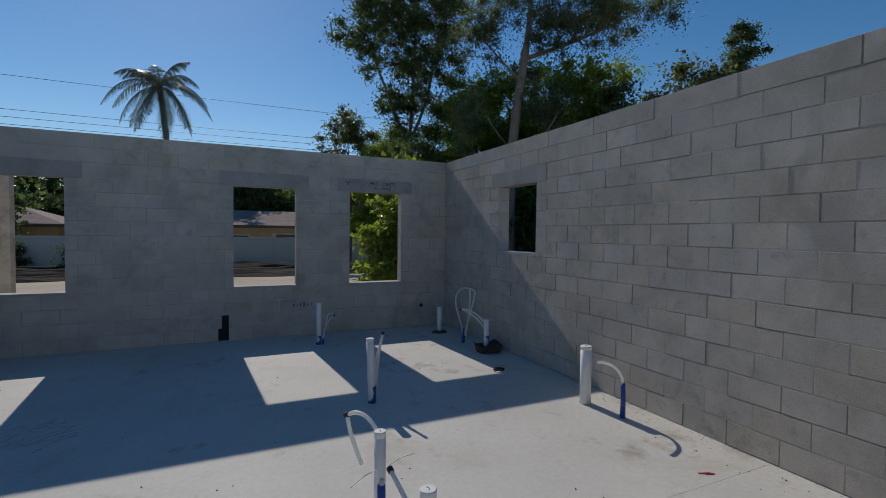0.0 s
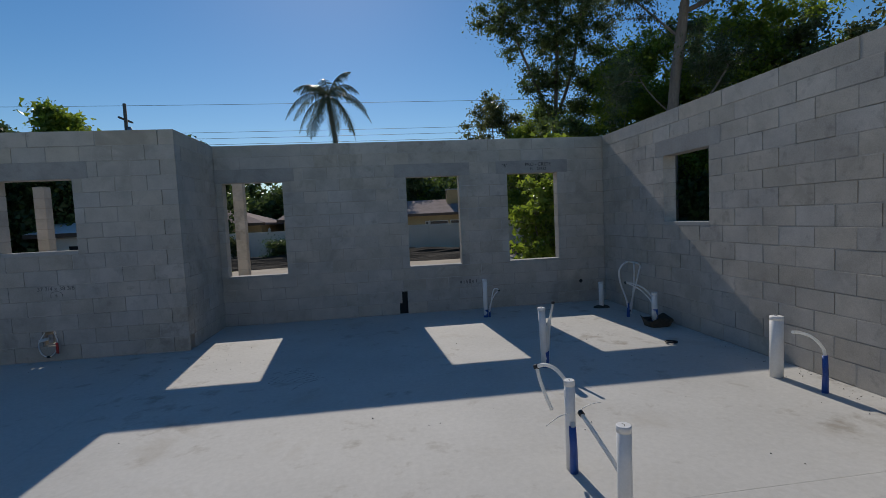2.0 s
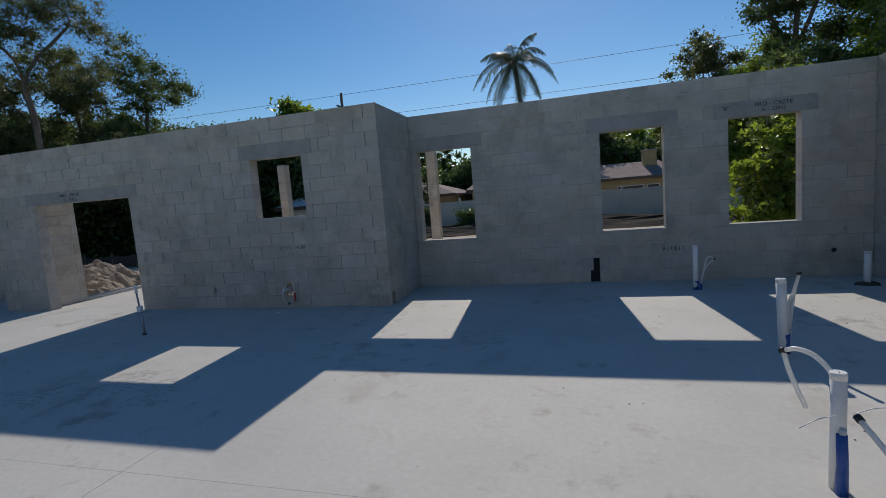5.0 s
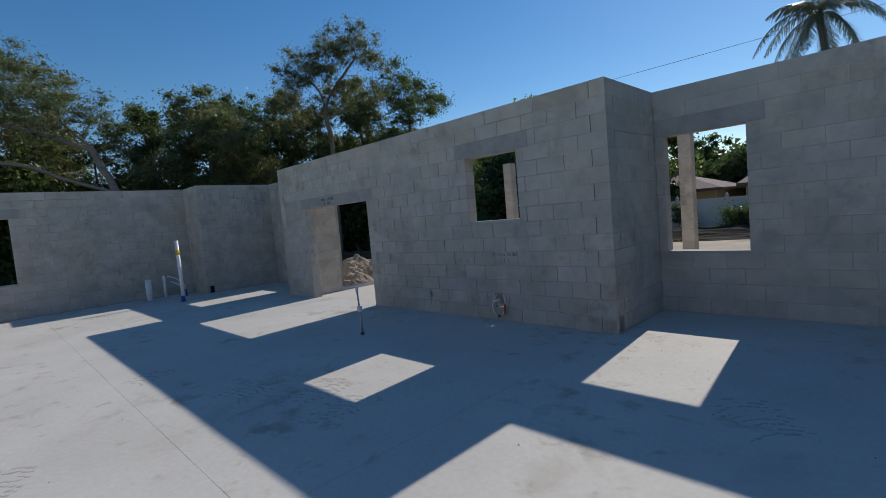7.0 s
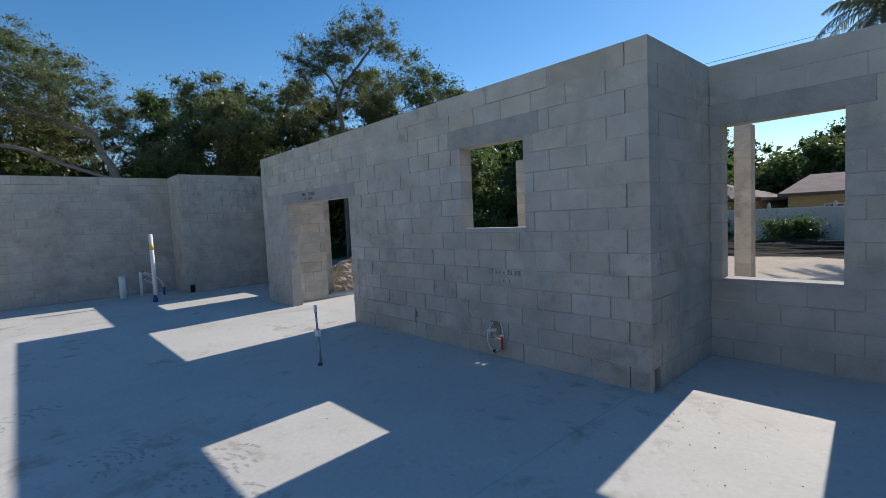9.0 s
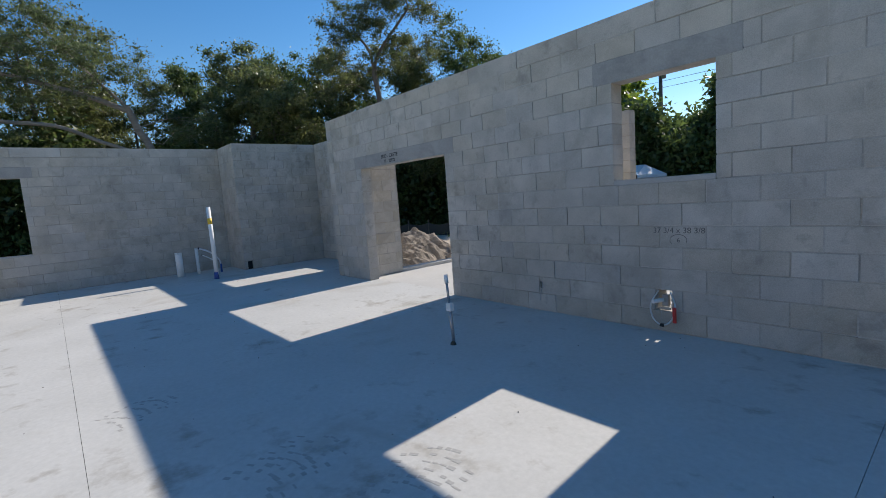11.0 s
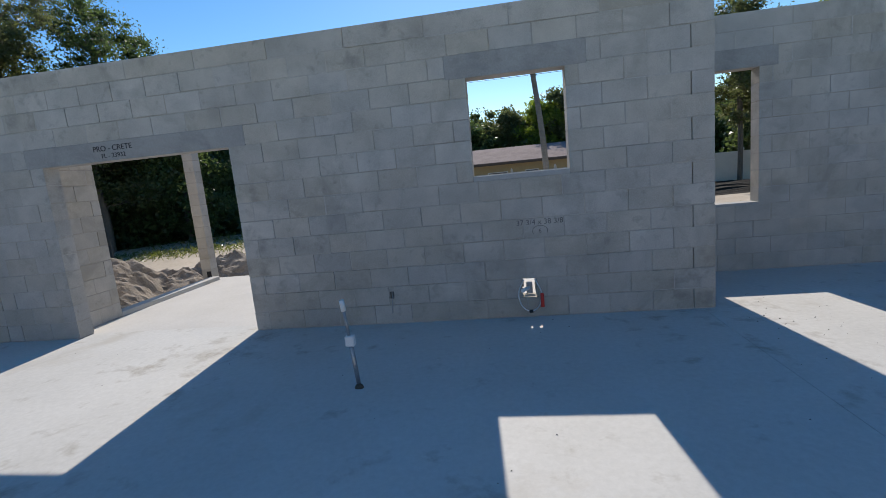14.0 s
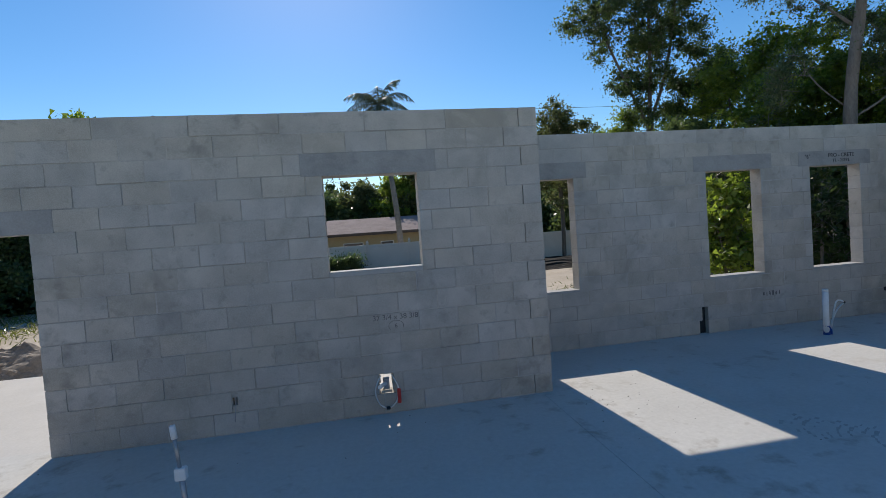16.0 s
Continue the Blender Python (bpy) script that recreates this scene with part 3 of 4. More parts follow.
def tree(x, y, height, spread, leaves, size, material, label, seed, bare=0.25, clump=0.5, trunk=0.2, droop=0.15, group="", bark=None, name="tree", lobes=None, stems=None, flat=0.7, fill=0.5, hollow=0.4, wander=0.16, most=420, swell=1.12):
    """A tree grown from its crown's masses: clumps of leaves inside them, limbs that carry the clumps, twigs and leaves in each clump."""
    rng = np.random.default_rng(seed)
    leaves, size = int(leaves * 1.75), size * 0.74
    lobes = np.array(lobes or crown_lobes(rng, height, spread, bare)) * (1, 1, 1, swell, swell, swell)
    ob = empty(name, (x, y, ground_z(x, y) - 0.05), label, "tree", group)
    volume = lobes[:, 3] * lobes[:, 4] * lobes[:, 5]
    count = int(max(40, min(most, 3.2 * fill * volume.sum() / clump ** 3)))
    pick = rng.choice(len(lobes), count, p=volume ** 0.75 / (volume ** 0.75).sum())
    d = rng.normal(size=(count, 3))
    d /= np.linalg.norm(d, axis=1)[:, None]
    targets = lobes[pick, :3] + d * lobes[pick, 3:] * rng.random((count, 1)) ** hollow
    if stems is None:
        top = lobes[:, 2].max() * 0.9
        sway = spread * 0.12
        stems = [[(0, 0, 0), (rng.normal() * sway * 0.4, rng.normal() * sway * 0.4, top * 0.3), (rng.normal() * sway, rng.normal() * sway, top * 0.62), (rng.normal() * sway, rng.normal() * sway, top)]]
    pos, parent, load = branch_out(rng, stems, targets, wander)
    heavy = max(load)
    thick = [max(0.008, trunk * (max(n, 0.4) / heavy) ** 0.72) for n in load]
    segs = [(Vector(pos[p]), Vector(pos[i]), min(thick[p], thick[i] * 1.35), thick[i]) for i, p in enumerate(parent) if p >= 0]
    radius = clump * rng.uniform(0.65, 1.35, count)
    for t, r in zip(targets, radius):
        for _ in range(3):
            w = rng.normal(size=3) * (1, 1, 0.6)
            segs.append((Vector(t), Vector(t + w / np.linalg.norm(w) * r), 0.008, 0.004))
    limb_mesh("trunk", segs, ob, bark or BARK)
    share = radius ** 2 * rng.exponential(size=count) ** 0.45
    own = rng.choice(count, leaves, p=share / share.sum())
    ball = rng.normal(size=(leaves, 3))
    ball /= np.linalg.norm(ball, axis=1)[:, None]
    c = targets[own] + ball * radius[own][:, None] * np.minimum(1.9, np.abs(rng.normal(0.35, 0.62, (leaves, 1)))) * (1, 1, flat)
    c[:, 2] = np.maximum(c[:, 2] - 0.25 * droop * rng.random(leaves) * radius[own], 0.1)
    leaf_mesh("crown", c, size, material, rng, ob, droop)
    return ob


def thicket(x0, y0, x1, y1, depth, height, leaves, size, material, label, seed, low=0.0):
    """Dense undergrowth along a line: nobody could count it."""
    rng = np.random.default_rng(seed)
    leaves, size = int(leaves * 1.5), size * 0.8
    n_clump = int(math.hypot(x1 - x0, y1 - y0) * depth * 4.5)
    t = rng.random(n_clump)
    d = Vector((x1 - x0, y1 - y0, 0)).normalized()
    off = rng.uniform(-depth / 2, depth / 2, n_clump)
    cx, cy = x0 + (x1 - x0) * t - d.y * off, y0 + (y1 - y0) * t + d.x * off
    hz = low + (height - low) * rng.random(n_clump) * (0.75 + 0.35 * np.sin(t * 23 + seed) * np.sin(t * 9.1))
    rad = rng.uniform(0.35, 0.8, n_clump) * (size / 0.2) ** 0.5
    pick = rng.integers(0, n_clump, leaves)
    g = rng.normal(size=(leaves, 3))
    g = np.clip(g, -2, 2) * 0.75
    c = np.stack([cx[pick], cy[pick], hz[pick]], 1) + g * rad[pick][:, None]
    c[:, 2] = np.maximum(c[:, 2], 0.02) - 0.4
    return tagged(leaf_mesh("undergrowth", c, size, material, rng, None, 0.2), label, "undergrowth", kind="stuff")


# beyond the long wall with the small window
tree(8.0, 20.4, 14.5, 3.2, 36000, 0.15, LEAF_DEEP, "tall slender oak with dark green leaves and open gaps", 11, clump=0.42, trunk=0.17, fill=0.36, hollow=0.45, wander=0.08, swell=1.3,
     lobes=[(-1.9, 0.6, 11.0, 1.25, 1.3, 1.2), (-0.9, 0.2, 12.6, 1.7, 1.7, 1.4), (1.0, -0.4, 12.4, 1.6, 1.6, 1.6), (1.0, -0.3, 10.4, 1.35, 1.4, 1.1), (-0.6, 0.2, 9.9, 1.3, 1.3, 0.9), (0.5, 0.0, 8.7, 1.1, 1.2, 0.8), (-0.6, 0.3, 8.2, 0.9, 1.0, 0.6), (0.1, 0.0, 14.2, 1.5, 1.5, 1.0), (-0.2, 0, 6.7, 0.9, 1.0, 0.8)],
     stems=[[(0, 0, 0), (0.05, 0, 3.0), (-0.05, 0, 6.2), (0.1, 0, 9.0), (0.2, 0, 13.2)], [(-0.05, 0, 6.0), (-0.7, 0.2, 7.6), (-1.4, 0.4, 9.4), (-2.0, 0.6, 11.2)], [(0.0, 0, 6.4), (0.6, -0.1, 8.0), (1.0, -0.3, 10.0), (1.3, -0.4, 12.2)]])
tree(10.2, 19.9, 9.4, 1.6, 15000, 0.15, LEAF_DEEP, "dense dark green tree crowded by a taller oak", 13, clump=0.5, trunk=0.12, bare=0.4)
tree(8.26, 12.3, 12.5, 3.0, 40000, 0.085, LEAF_CEDAR, "tall shaggy pine with a thick pale trunk and hanging sprays", 12, clump=0.4, trunk=0.165, droop=0.9, fill=0.34, hollow=0.6, flat=0.9, bark=BARK_RED,
     lobes=[(-0.9, 0.6, 8.3, 1.0, 0.9, 1.0), (1.2, -0.9, 8.4, 1.5, 1.3, 0.9), (2.2, -1.7, 8.6, 1.1, 1.0, 0.9), (0.2, 0, 10.2, 1.8, 1.8, 1.3), (0.3, 0, 11.8, 1.2, 1.2, 0.9), (-0.9, 0.8, 5.6, 0.8, 0.8, 0.8), (0.9, -0.6, 5.9, 0.9, 0.8, 0.9), (3.1, -2.8, 8.5, 0.5, 0.5, 0.6), (0.9, 0.4, 7.1, 0.7, 0.8, 0.5)],
     stems=[[(-0.05, 0, 0), (-0.02, 0.02, 4.5), (0.22, -0.15, 7.2), (0.38, -0.25, 9.0), (0.4, -0.2, 12.2)], [(0.2, -0.1, 6.7), (-0.4, 0.4, 7.6), (-1.1, 0.8, 8.5)], [(0.25, -0.15, 7.4), (1.3, -0.9, 7.8), (2.4, -1.8, 8.3), (3.1, -2.7, 8.8)], [(0.0, 0, 4.6), (-0.5, 0.5, 5.5), (-0.9, 0.8, 6.6)], [(0.05, 0, 4.4), (0.7, -0.5, 5.0), (1.3, -0.9, 6.2)]])
for i, (tx, ty, th, ts, mt) in enumerate([(10.9, 16.4, 8.9, 3.0, LEAF_BRIGHT), (11.9, 13.4, 8.1, 2.8, LEAF_BRIGHT), (13.2, 10.6, 7.4, 2.5, LEAF_OAK), (13.8, 8.2, 5.5, 2.0, LEAF_BRIGHT),
                                          (13.4, 4.8, 3.5, 1.8, LEAF_DEEP), (13.6, 2.0, 3.3, 1.9, LEAF_OAK), (12.2, 11.6, 7.0, 2.2, LEAF_OAK), (9.9, 18.2, 8.6, 2.4, LEAF_BRIGHT), (7.5, 22.6, 7.2, 2.0, LEAF_BRIGHT), (10.6, 14.6, 7.2, 2.2, LEAF_BRIGHT)]):
    tree(tx, ty, th, ts, 24000, 0.165, mt, "leafy broad-crowned tree in the woodland edge", 30 + i, bare=0.22, clump=0.48, trunk=0.13, group="woodland trees beyond the wall", fill=0.42)
tree(14.2, 9.1, 8.3, 0.65, 6500, 0.10, LEAF_DEEP, "slim dark evergreen sapling rising over the woodland", 47, bare=0.7, clump=0.22, trunk=0.07, droop=0.5)
tree(6.9, 27.6, 9.4, 2.5, 15000, 0.18, LEAF_OAK, "small round-crowned tree with olive leaves", 48, bare=0.35, clump=0.42, trunk=0.12, fill=0.4)
tree(4.3, 12.3, 3.6, 0.9, 3600, 0.2, LEAF_BRIGHT, "young fruit tree with bright yellow-green leaves", 49, bare=0.06, clump=0.27, trunk=0.04, droop=0.6, fill=0.6,
     lobes=[(0.0, 0.0, 1.0, 0.75, 0.7, 0.7), (-0.2, 0.1, 1.9, 0.75, 0.7, 0.6), (0.25, 0, 2.7, 0.5, 0.5, 0.6), (0.4, 0, 3.6, 0.25, 0.3, 0.6), (0.4, 0.2, 1.6, 0.6, 0.6, 0.6)])
tree(6.6, 16.5, 5.6, 1.5, 8000, 0.16, LEAF_DEEP, "young leafy tree at the lot's edge", 50, bare=0.2, clump=0.4, trunk=0.06, droop=0.5)
for bx, by, bh in ((6.3, 14.4, 4.2), (7.3, 13.2, 4.4), (6.9, 12.1, 3.4), (8.1, 14.6, 6.2)):
    tree(bx, by, bh, 1.0, 2600, 0.15, LEAF_DEEP, "young leafy tree with a thin pale stem", int(bx * 10), bare=0.2, clump=0.22, trunk=0.045, droop=0.5, group="young trees by the wall", bark=BARK_PALE)
thicket(9.6, 20.5, 10.4, 7.0, 2.8, 4.6, 58000, 0.18, LEAF_DEEP, "dense dark green undergrowth along the lot's edge", 51)
thicket(10.6, 7.0, 11.2, -5, 2.4, 2.9, 20000, 0.24, LEAF_DEEP, "lower dark green undergrowth beyond the long wall", 52)
# beyond the porch and the far rooms
tree(-22.4, 15.5, 12.6, 3.3, 17000, 0.115, LEAF_OAK, "tall crooked oak with an open airy crown", 60, clump=0.42, trunk=0.135, fill=0.4, hollow=0.45, wander=0.2, swell=1.3, most=330,
     lobes=[(0.7, 1.2, 11.9, 1.1, 1.5, 0.9), (1.5, 2.3, 11.1, 0.8, 1.0, 0.9), (0.1, 0.2, 11.0, 0.9, 1.3, 0.9), (-0.7, -1.4, 9.5, 0.8, 1.1, 0.9), (-0.9, -1.6, 8.1, 0.7, 0.9, 0.7), (0.5, 0.8, 9.6, 0.8, 1.0, 0.7), (1.2, 2.0, 9.2, 0.8, 1.1, 0.6), (0.0, 0.2, 8.6, 0.8, 1.0, 0.5), (-0.4, -0.7, 10.6, 0.8, 1.0, 0.8)],
     stems=[[(0, 0, 0), (-0.1, 0.1, 3.5), (0.05, 0.05, 6.6), (-0.05, -0.05, 8.2), (0.15, 0.4, 9.3), (0.7, 1.1, 10.4), (1.0, 1.5, 11.2), (0.7, 1.0, 12.0)], [(-0.05, -0.05, 8.2), (-0.15, -0.25, 9.2), (-0.5, -0.8, 10.2), (-0.3, -0.5, 11.2)], [(0.0, 0.05, 6.7), (-0.5, -0.9, 7.5), (-1.1, -2.0, 7.4), (-1.8, -3.6, 6.8)], [(0.9, 1.4, 11.0), (1.4, 2.1, 11.0), (1.8, 2.8, 11.4)]])
tree(-23.6, 22.6, 12.3, 3.2, 26000, 0.17, LEAF_DEEP, "dense dark rounded evergreen tree", 61, bare=0.2, clump=0.55, trunk=0.2)
tree(-26.0, 20.2, 11.7, 2.7, 20000, 0.17, LEAF_OAK, "leafy olive green tree beside a dark evergreen", 64, bare=0.25, clump=0.5, trunk=0.18)
tree(-25.6, 6.6, 10.8, 5.0, 50000, 0.10, LEAF_CEDAR, "spreading live oak with a pale leaning trunk", 62, clump=0.5, trunk=0.21, fill=0.34, hollow=0.5, swell=1.2, droop=0.35, flat=0.45, bark=BARK_PALE,
     lobes=[(-0.3, -3.6, 9.6, 1.5, 1.5, 1.0), (-0.4, -4.8, 8.4, 2.0, 2.0, 1.2), (-0.2, -2.4, 8.4, 1.7, 1.7, 0.8), (0.0, -1.2, 7.6, 1.6, 1.6, 0.8), (0.1, -0.2, 6.7, 1.0, 1.1, 0.6), (-0.3, -4.2, 6.9, 1.6, 1.8, 0.6), (-0.6, -7.2, 8.2, 2.0, 2.0, 1.5), (-0.8, -9.6, 8.8, 2.2, 2.2, 1.8), (-0.2, -3.0, 7.6, 1.2, 1.4, 0.6), (0.2, 1.0, 5.6, 1.0, 1.0, 0.5), (-0.5, -6.5, 5.0, 1.6, 1.8, 0.5)],
     stems=[[(0.05, 0, 0), (-0.1, -0.5, 4.3), (-0.2, -0.9, 5.4), (-0.25, -1.2, 6.3), (-0.5, -1.9, 7.2), (-0.6, -3.2, 8.8), (-0.7, -3.8, 10.0)], [(-0.2, -0.9, 5.5), (-0.1, 0.2, 5.9), (0.1, 1.2, 6.0)], [(-0.25, -1.2, 6.2), (-0.35, -2.5, 6.7), (-0.4, -4.4, 7.2), (-0.5, -7.0, 7.8)], [(-0.1, -0.9, 4.4), (-0.3, -2.2, 4.9), (-0.4, -3.6, 5.5), (-0.5, -5.6, 5.7), (-0.6, -8.5, 6.8)]])
for i, (az, dist, th, ts, mt) in enumerate([(-61, 29, 10.2, 2.9, LEAF_OAK), (-66, 31, 10.6, 3.1, LEAF_DEEP), (-71.5, 27, 9.8, 2.6, LEAF_CEDAR), (-76.5, 31, 9.7, 2.0, LEAF_DEEP), (-82, 31, 8.4, 3.1, LEAF_OAK), (-69, 26, 8.4, 2.4, LEAF_OAK),
                                           (-88, 30, 12.0, 4.0, LEAF_OAK), (-97, 30, 12.0, 4.0, LEAF_DEEP), (-57, 32, 8.0, 3.0, LEAF_DEEP), (-50, 28, 7.0, 2.8, LEAF_OAK)]):
    tree(-0.5 + dist * math.sin(radians(az)), 1.8 + dist * math.cos(radians(az)), th, ts, 24000, 0.165, mt, "broad woodland tree with dense olive green foliage", 70 + i, bare=0.3, clump=0.48, trunk=0.18, fill=0.4, group="woodland trees beyond the porch")
thicket(-31.5, -8, -26.5, 19, 4, 6.4, 84000, 0.34, LEAF_DEEP, "dense shady undergrowth below the woodland trees", 90)
tree(-19.4, 21.6, 6.6, 2.3, 20000, 0.2, LEAF_DEEP, "bushy dark tree at the edge of the lot", 63, bare=0.12, clump=0.6, trunk=0.1)
thicket(-27, 19, -13.5, 33.5, 4, 6.6, 84000, 0.4, LEAF_DEEP, "dense shady undergrowth beyond the porch", 91)
for i, (az, dist, th) in enumerate([(-35.5, 37, 9.2), (-40, 34, 9.0), (-44.5, 37, 10), (-49, 33, 9.2), (-54, 36, 10)]):
    tree(-4.5 + dist * math.sin(radians(az)), 2 + dist * math.cos(radians(az)), th, 3.4, 17000, 0.32, LEAF_DEEP, "low-branched dark tree closing the woodland edge", 150 + i, bare=0.08, clump=0.75, trunk=0.12, most=200, group="woodland trees beyond the porch")
thicket(-32, 50, 28, 50, 4, 6.6, 60000, 0.6, LEAF_DEEP, "dense far trees and bushes behind the neighbouring houses", 92)
# behind the fence and the neighbouring houses
for i, (tx, ty, th, ts, mt) in enumerate([(-20, 33, 10.6, 3.1, LEAF_BRIGHT), (-26, 36, 10.2, 3.0, LEAF_DEEP), (-15, 56, 8.4, 4.2, LEAF_DEEP), (-8, 58, 8.6, 4.2, LEAF_DEEP), (-1, 56, 7.6, 3.8, LEAF_OAK), (3.5, 50, 7.0, 3.2, LEAF_BRIGHT),
                                         (5, 58, 9.4, 4.2, LEAF_DEEP), (12, 56, 9.0, 4.2, LEAF_DEEP), (19, 52, 9.4, 4.2, LEAF_OAK), (14, 40, 8.0, 3.0, LEAF_DEEP), (-12.0, 33, 8.0, 2.4, LEAF_DEEP), (-5, 52, 8.0, 3.6, LEAF_OAK), (8.5, 54, 8.6, 4.0, LEAF_BRIGHT), (25, 50, 10, 4.5, LEAF_DEEP), (-7.5, 50, 6.8, 2.6, LEAF_DEEP), (-3.6, 51, 7.6, 2.8, LEAF_OAK), (-0.8, 49, 8.6, 2.8, LEAF_BRIGHT), (1.6, 48, 9.2, 2.8, LEAF_OAK)]):
    tree(tx, ty, th, ts, 11000, 0.42, mt, "leafy tree behind the neighbouring houses", 100 + i, bare=0.22, clump=0.62, trunk=0.18, most=170, group="trees behind the fence")


def palm(x, y, height):
    rng = np.random.default_rng(5)
    ob = empty("palm_tree", (x, y, ground_z(x, y) - 0.05), "tall queen palm with drooping feathery fronds", "palm tree")
    top = Vector((-0.25, 0, height))
    pts = arc([(0.55, 0, 0), (0.42, 0, height * 0.35), (0.1, 0, height * 0.7), top], 6)
    part("trunk", tube(bmesh.new(), pts, [0.2 - 0.07 * k / (len(pts) - 1) for k in range(len(pts))], 10), BARK_PALE, ob)
    part("crownshaft", tube(bmesh.new(), [top - Vector((0, 0, 0.1)), top + Vector((0, 0, 0.35)), top + Vector((0, 0, 0.75))], [0.14, 0.17, 0.07], 10), LEAF_PALM, ob)
    for k in range(24):
        a = k * 2.39996 + rng.uniform(-0.2, 0.2)
        lift = 1.3 - 1.75 * k / 24 + rng.uniform(-0.1, 0.1)
        length = rng.uniform(2.9, 3.6) * (0.72 + 0.36 * min(1, k / 12))
        p, d = top + Vector((0, 0, 0.5)), Vector((math.cos(a) * math.cos(lift), math.sin(a) * math.cos(lift), math.sin(lift)))
        spine = [p.copy()]
        for _ in range(12):
            d = (d + Vector((0, 0, -0.165 - 0.03 * k / 24))).normalized()
            p = p + d * length / 12
            spine.append(p.copy())
        fr = part("frond", tube(bmesh.new(), spine, [0.03 - 0.025 * i / 12 for i in range(13)], 4), LEAF_PALM, ob)
        verts, faces = [], []
        for i in range(1, 12):
            for h in range(5):
                q = spine[i].lerp(spine[i + 1], h / 5)
                along = (spine[i + 1] - spine[i]).normalized()
                side = along.cross(Vector((0, 0, 1))).normalized()
                for sgn in (-1, 1):
                    ll = 0.85 * math.sin(math.pi * (i + h / 5 + 0.8) / 13.5) * rng.uniform(0.8, 1.1)
                    tip = q + (side * sgn * rng.uniform(0.35, 0.8) + along * 0.5 + Vector((0, 0, -rng.uniform(0.35, 0.95)))).normalized() * ll
                    mid = q.lerp(tip, 0.5) + Vector((0, 0, 0.05))
                    n = len(verts)
                    w = along * 0.02
                    verts += [q - w, q + w, mid + w, mid - w, tip]
                    faces += [(n, n + 1, n + 2, n + 3), (n + 3, n + 2, n + 4)]
        raw("blade", verts, faces, LEAF_PALM, fr)
    return ob


palm(-2.85, 31.0, 9.9)

# ---- fence, houses, lines ----
fence = empty("vinyl_fence", (0, 29, 0), "long white vinyl privacy fence with capped posts", "fence")
fz = ground_z(0, 29)
for k in range(-12, 7):
    fx = k * 2.42 + 0.4
    part("panel", boxed(fx + 0.05, fx + 2.37, -0.022, 0.022, fz + 0.04, fz + 1.83, 0.004), VINYL, fence)
    part("rail", boxed(fx + 0.05, fx + 2.37, -0.035, 0.035, fz + 1.70, fz + 1.845, 0.008), VINYL, fence)
    post = part("post", boxed(fx - 0.063, fx + 0.063, -0.063, 0.063, fz - 0.1, fz + 1.92, 0.006), VINYL, fence)
    cap = bmesh.new()
    bmesh.ops.create_cone(cap, cap_ends=True, segments=4, radius1=0.115, radius2=0.02, depth=0.17, matrix=pose(fx, 0, fz + 2.02, 0, 0, 45))
    part("cap", cap, VINYL, post)


def house(x, y, wide, deep, eave, ridge, roof_mat, wall_mat, label, windows=(), chimney=None, hip=2.5):
    z = ground_z(x, y)
    ob = empty("house", (x, y, z), label, "house")
    walls = part("wall", boxed(-wide / 2, wide / 2, 0, deep, 0, eave), wall_mat, ob)
    o = 0.45
    a, b, c, d = -wide / 2 - o, wide / 2 + o, -o, deep + o
    v = [(a, c, eave), (b, c, eave), (b, d, eave), (a, d, eave), (a, c, eave + 0.16), (b, c, eave + 0.16), (b, d, eave + 0.16), (a, d, eave + 0.16), (a + hip, deep / 2, ridge), (b - hip, deep / 2, ridge)]
    roof = raw("roof", v, [(3, 2, 1, 0), (0, 1, 5, 4), (1, 2, 6, 5), (2, 3, 7, 6), (3, 0, 4, 7), (4, 5, 9, 8), (5, 6, 9), (6, 7, 8, 9), (7, 4, 8)], roof_mat, ob, "shingled hip roof")
    part("fascia", boxed(a, b, c - 0.03, c - 0.002, eave - 0.04, eave + 0.17), FASCIA, roof, "dark brown fascia board")
    for wx, wz, ww, wh in windows:
        win = part("window", boxed(wx - ww / 2 - 0.06, wx + ww / 2 + 0.06, -0.05, 0.03, wz - 0.06, wz + wh + 0.06, 0.01), STUCCO_WHITE, ob)
        part("pane", boxed(wx - ww / 2, wx + ww / 2, -0.062, -0.052, wz, wz + wh), GLASS_DARK, win)
    if chimney:
        ch = part("chimney", boxed(chimney - 0.5, chimney + 0.5, deep / 2 - 1.6, deep / 2 - 0.7, eave, ridge + 0.75, 0.02), STUCCO, roof)
        part("cap", boxed(chimney - 0.56, chimney + 0.56, deep / 2 - 1.66, deep / 2 - 0.64, ridge + 0.75, ridge + 0.85, 0.02), LINTEL, ch)
    return ob


house(-0.2, 38.5, 15.5, 8, 2.52, 3.95, SHINGLE, STUCCO, "low tan house with a brown shingled roof and chimney", [(-5.2, 0.9, 1.4, 1.0), (-2.6, 0.9, 0.9, 1.0), (1.2, 0.9, 1.6, 1.0), (4.6, 0.9, 1.8, 1.1), (6.2, 0.9, 0.8, 1.1)], 6.4, hip=0.9)
house(-15.9, 37.2, 13.0, 8, 2.35, 3.9, SHINGLE, STUCCO, "low yellow house with a reddish brown roof", [(2.0, 0.9, 1.4, 1.0), (-2.0, 0.9, 1.4, 1.0)], hip=4.0)
house(-15.9, 25.6, 2.6, 2.4, 2.1, 2.8, METAL_ROOF, STUCCO_WHITE, "small white shed with a pale metal roof", [(0.4, 0.8, 0.7, 0.8)], hip=0.4)
house(-34, 36, 8, 6, 2.5, 3.7, SHINGLE_GREY, STUCCO, "tan house far behind the trees", [(-1.5, 0.9, 1.2, 1.1), (2.0, 0.9, 1.2, 1.1)])

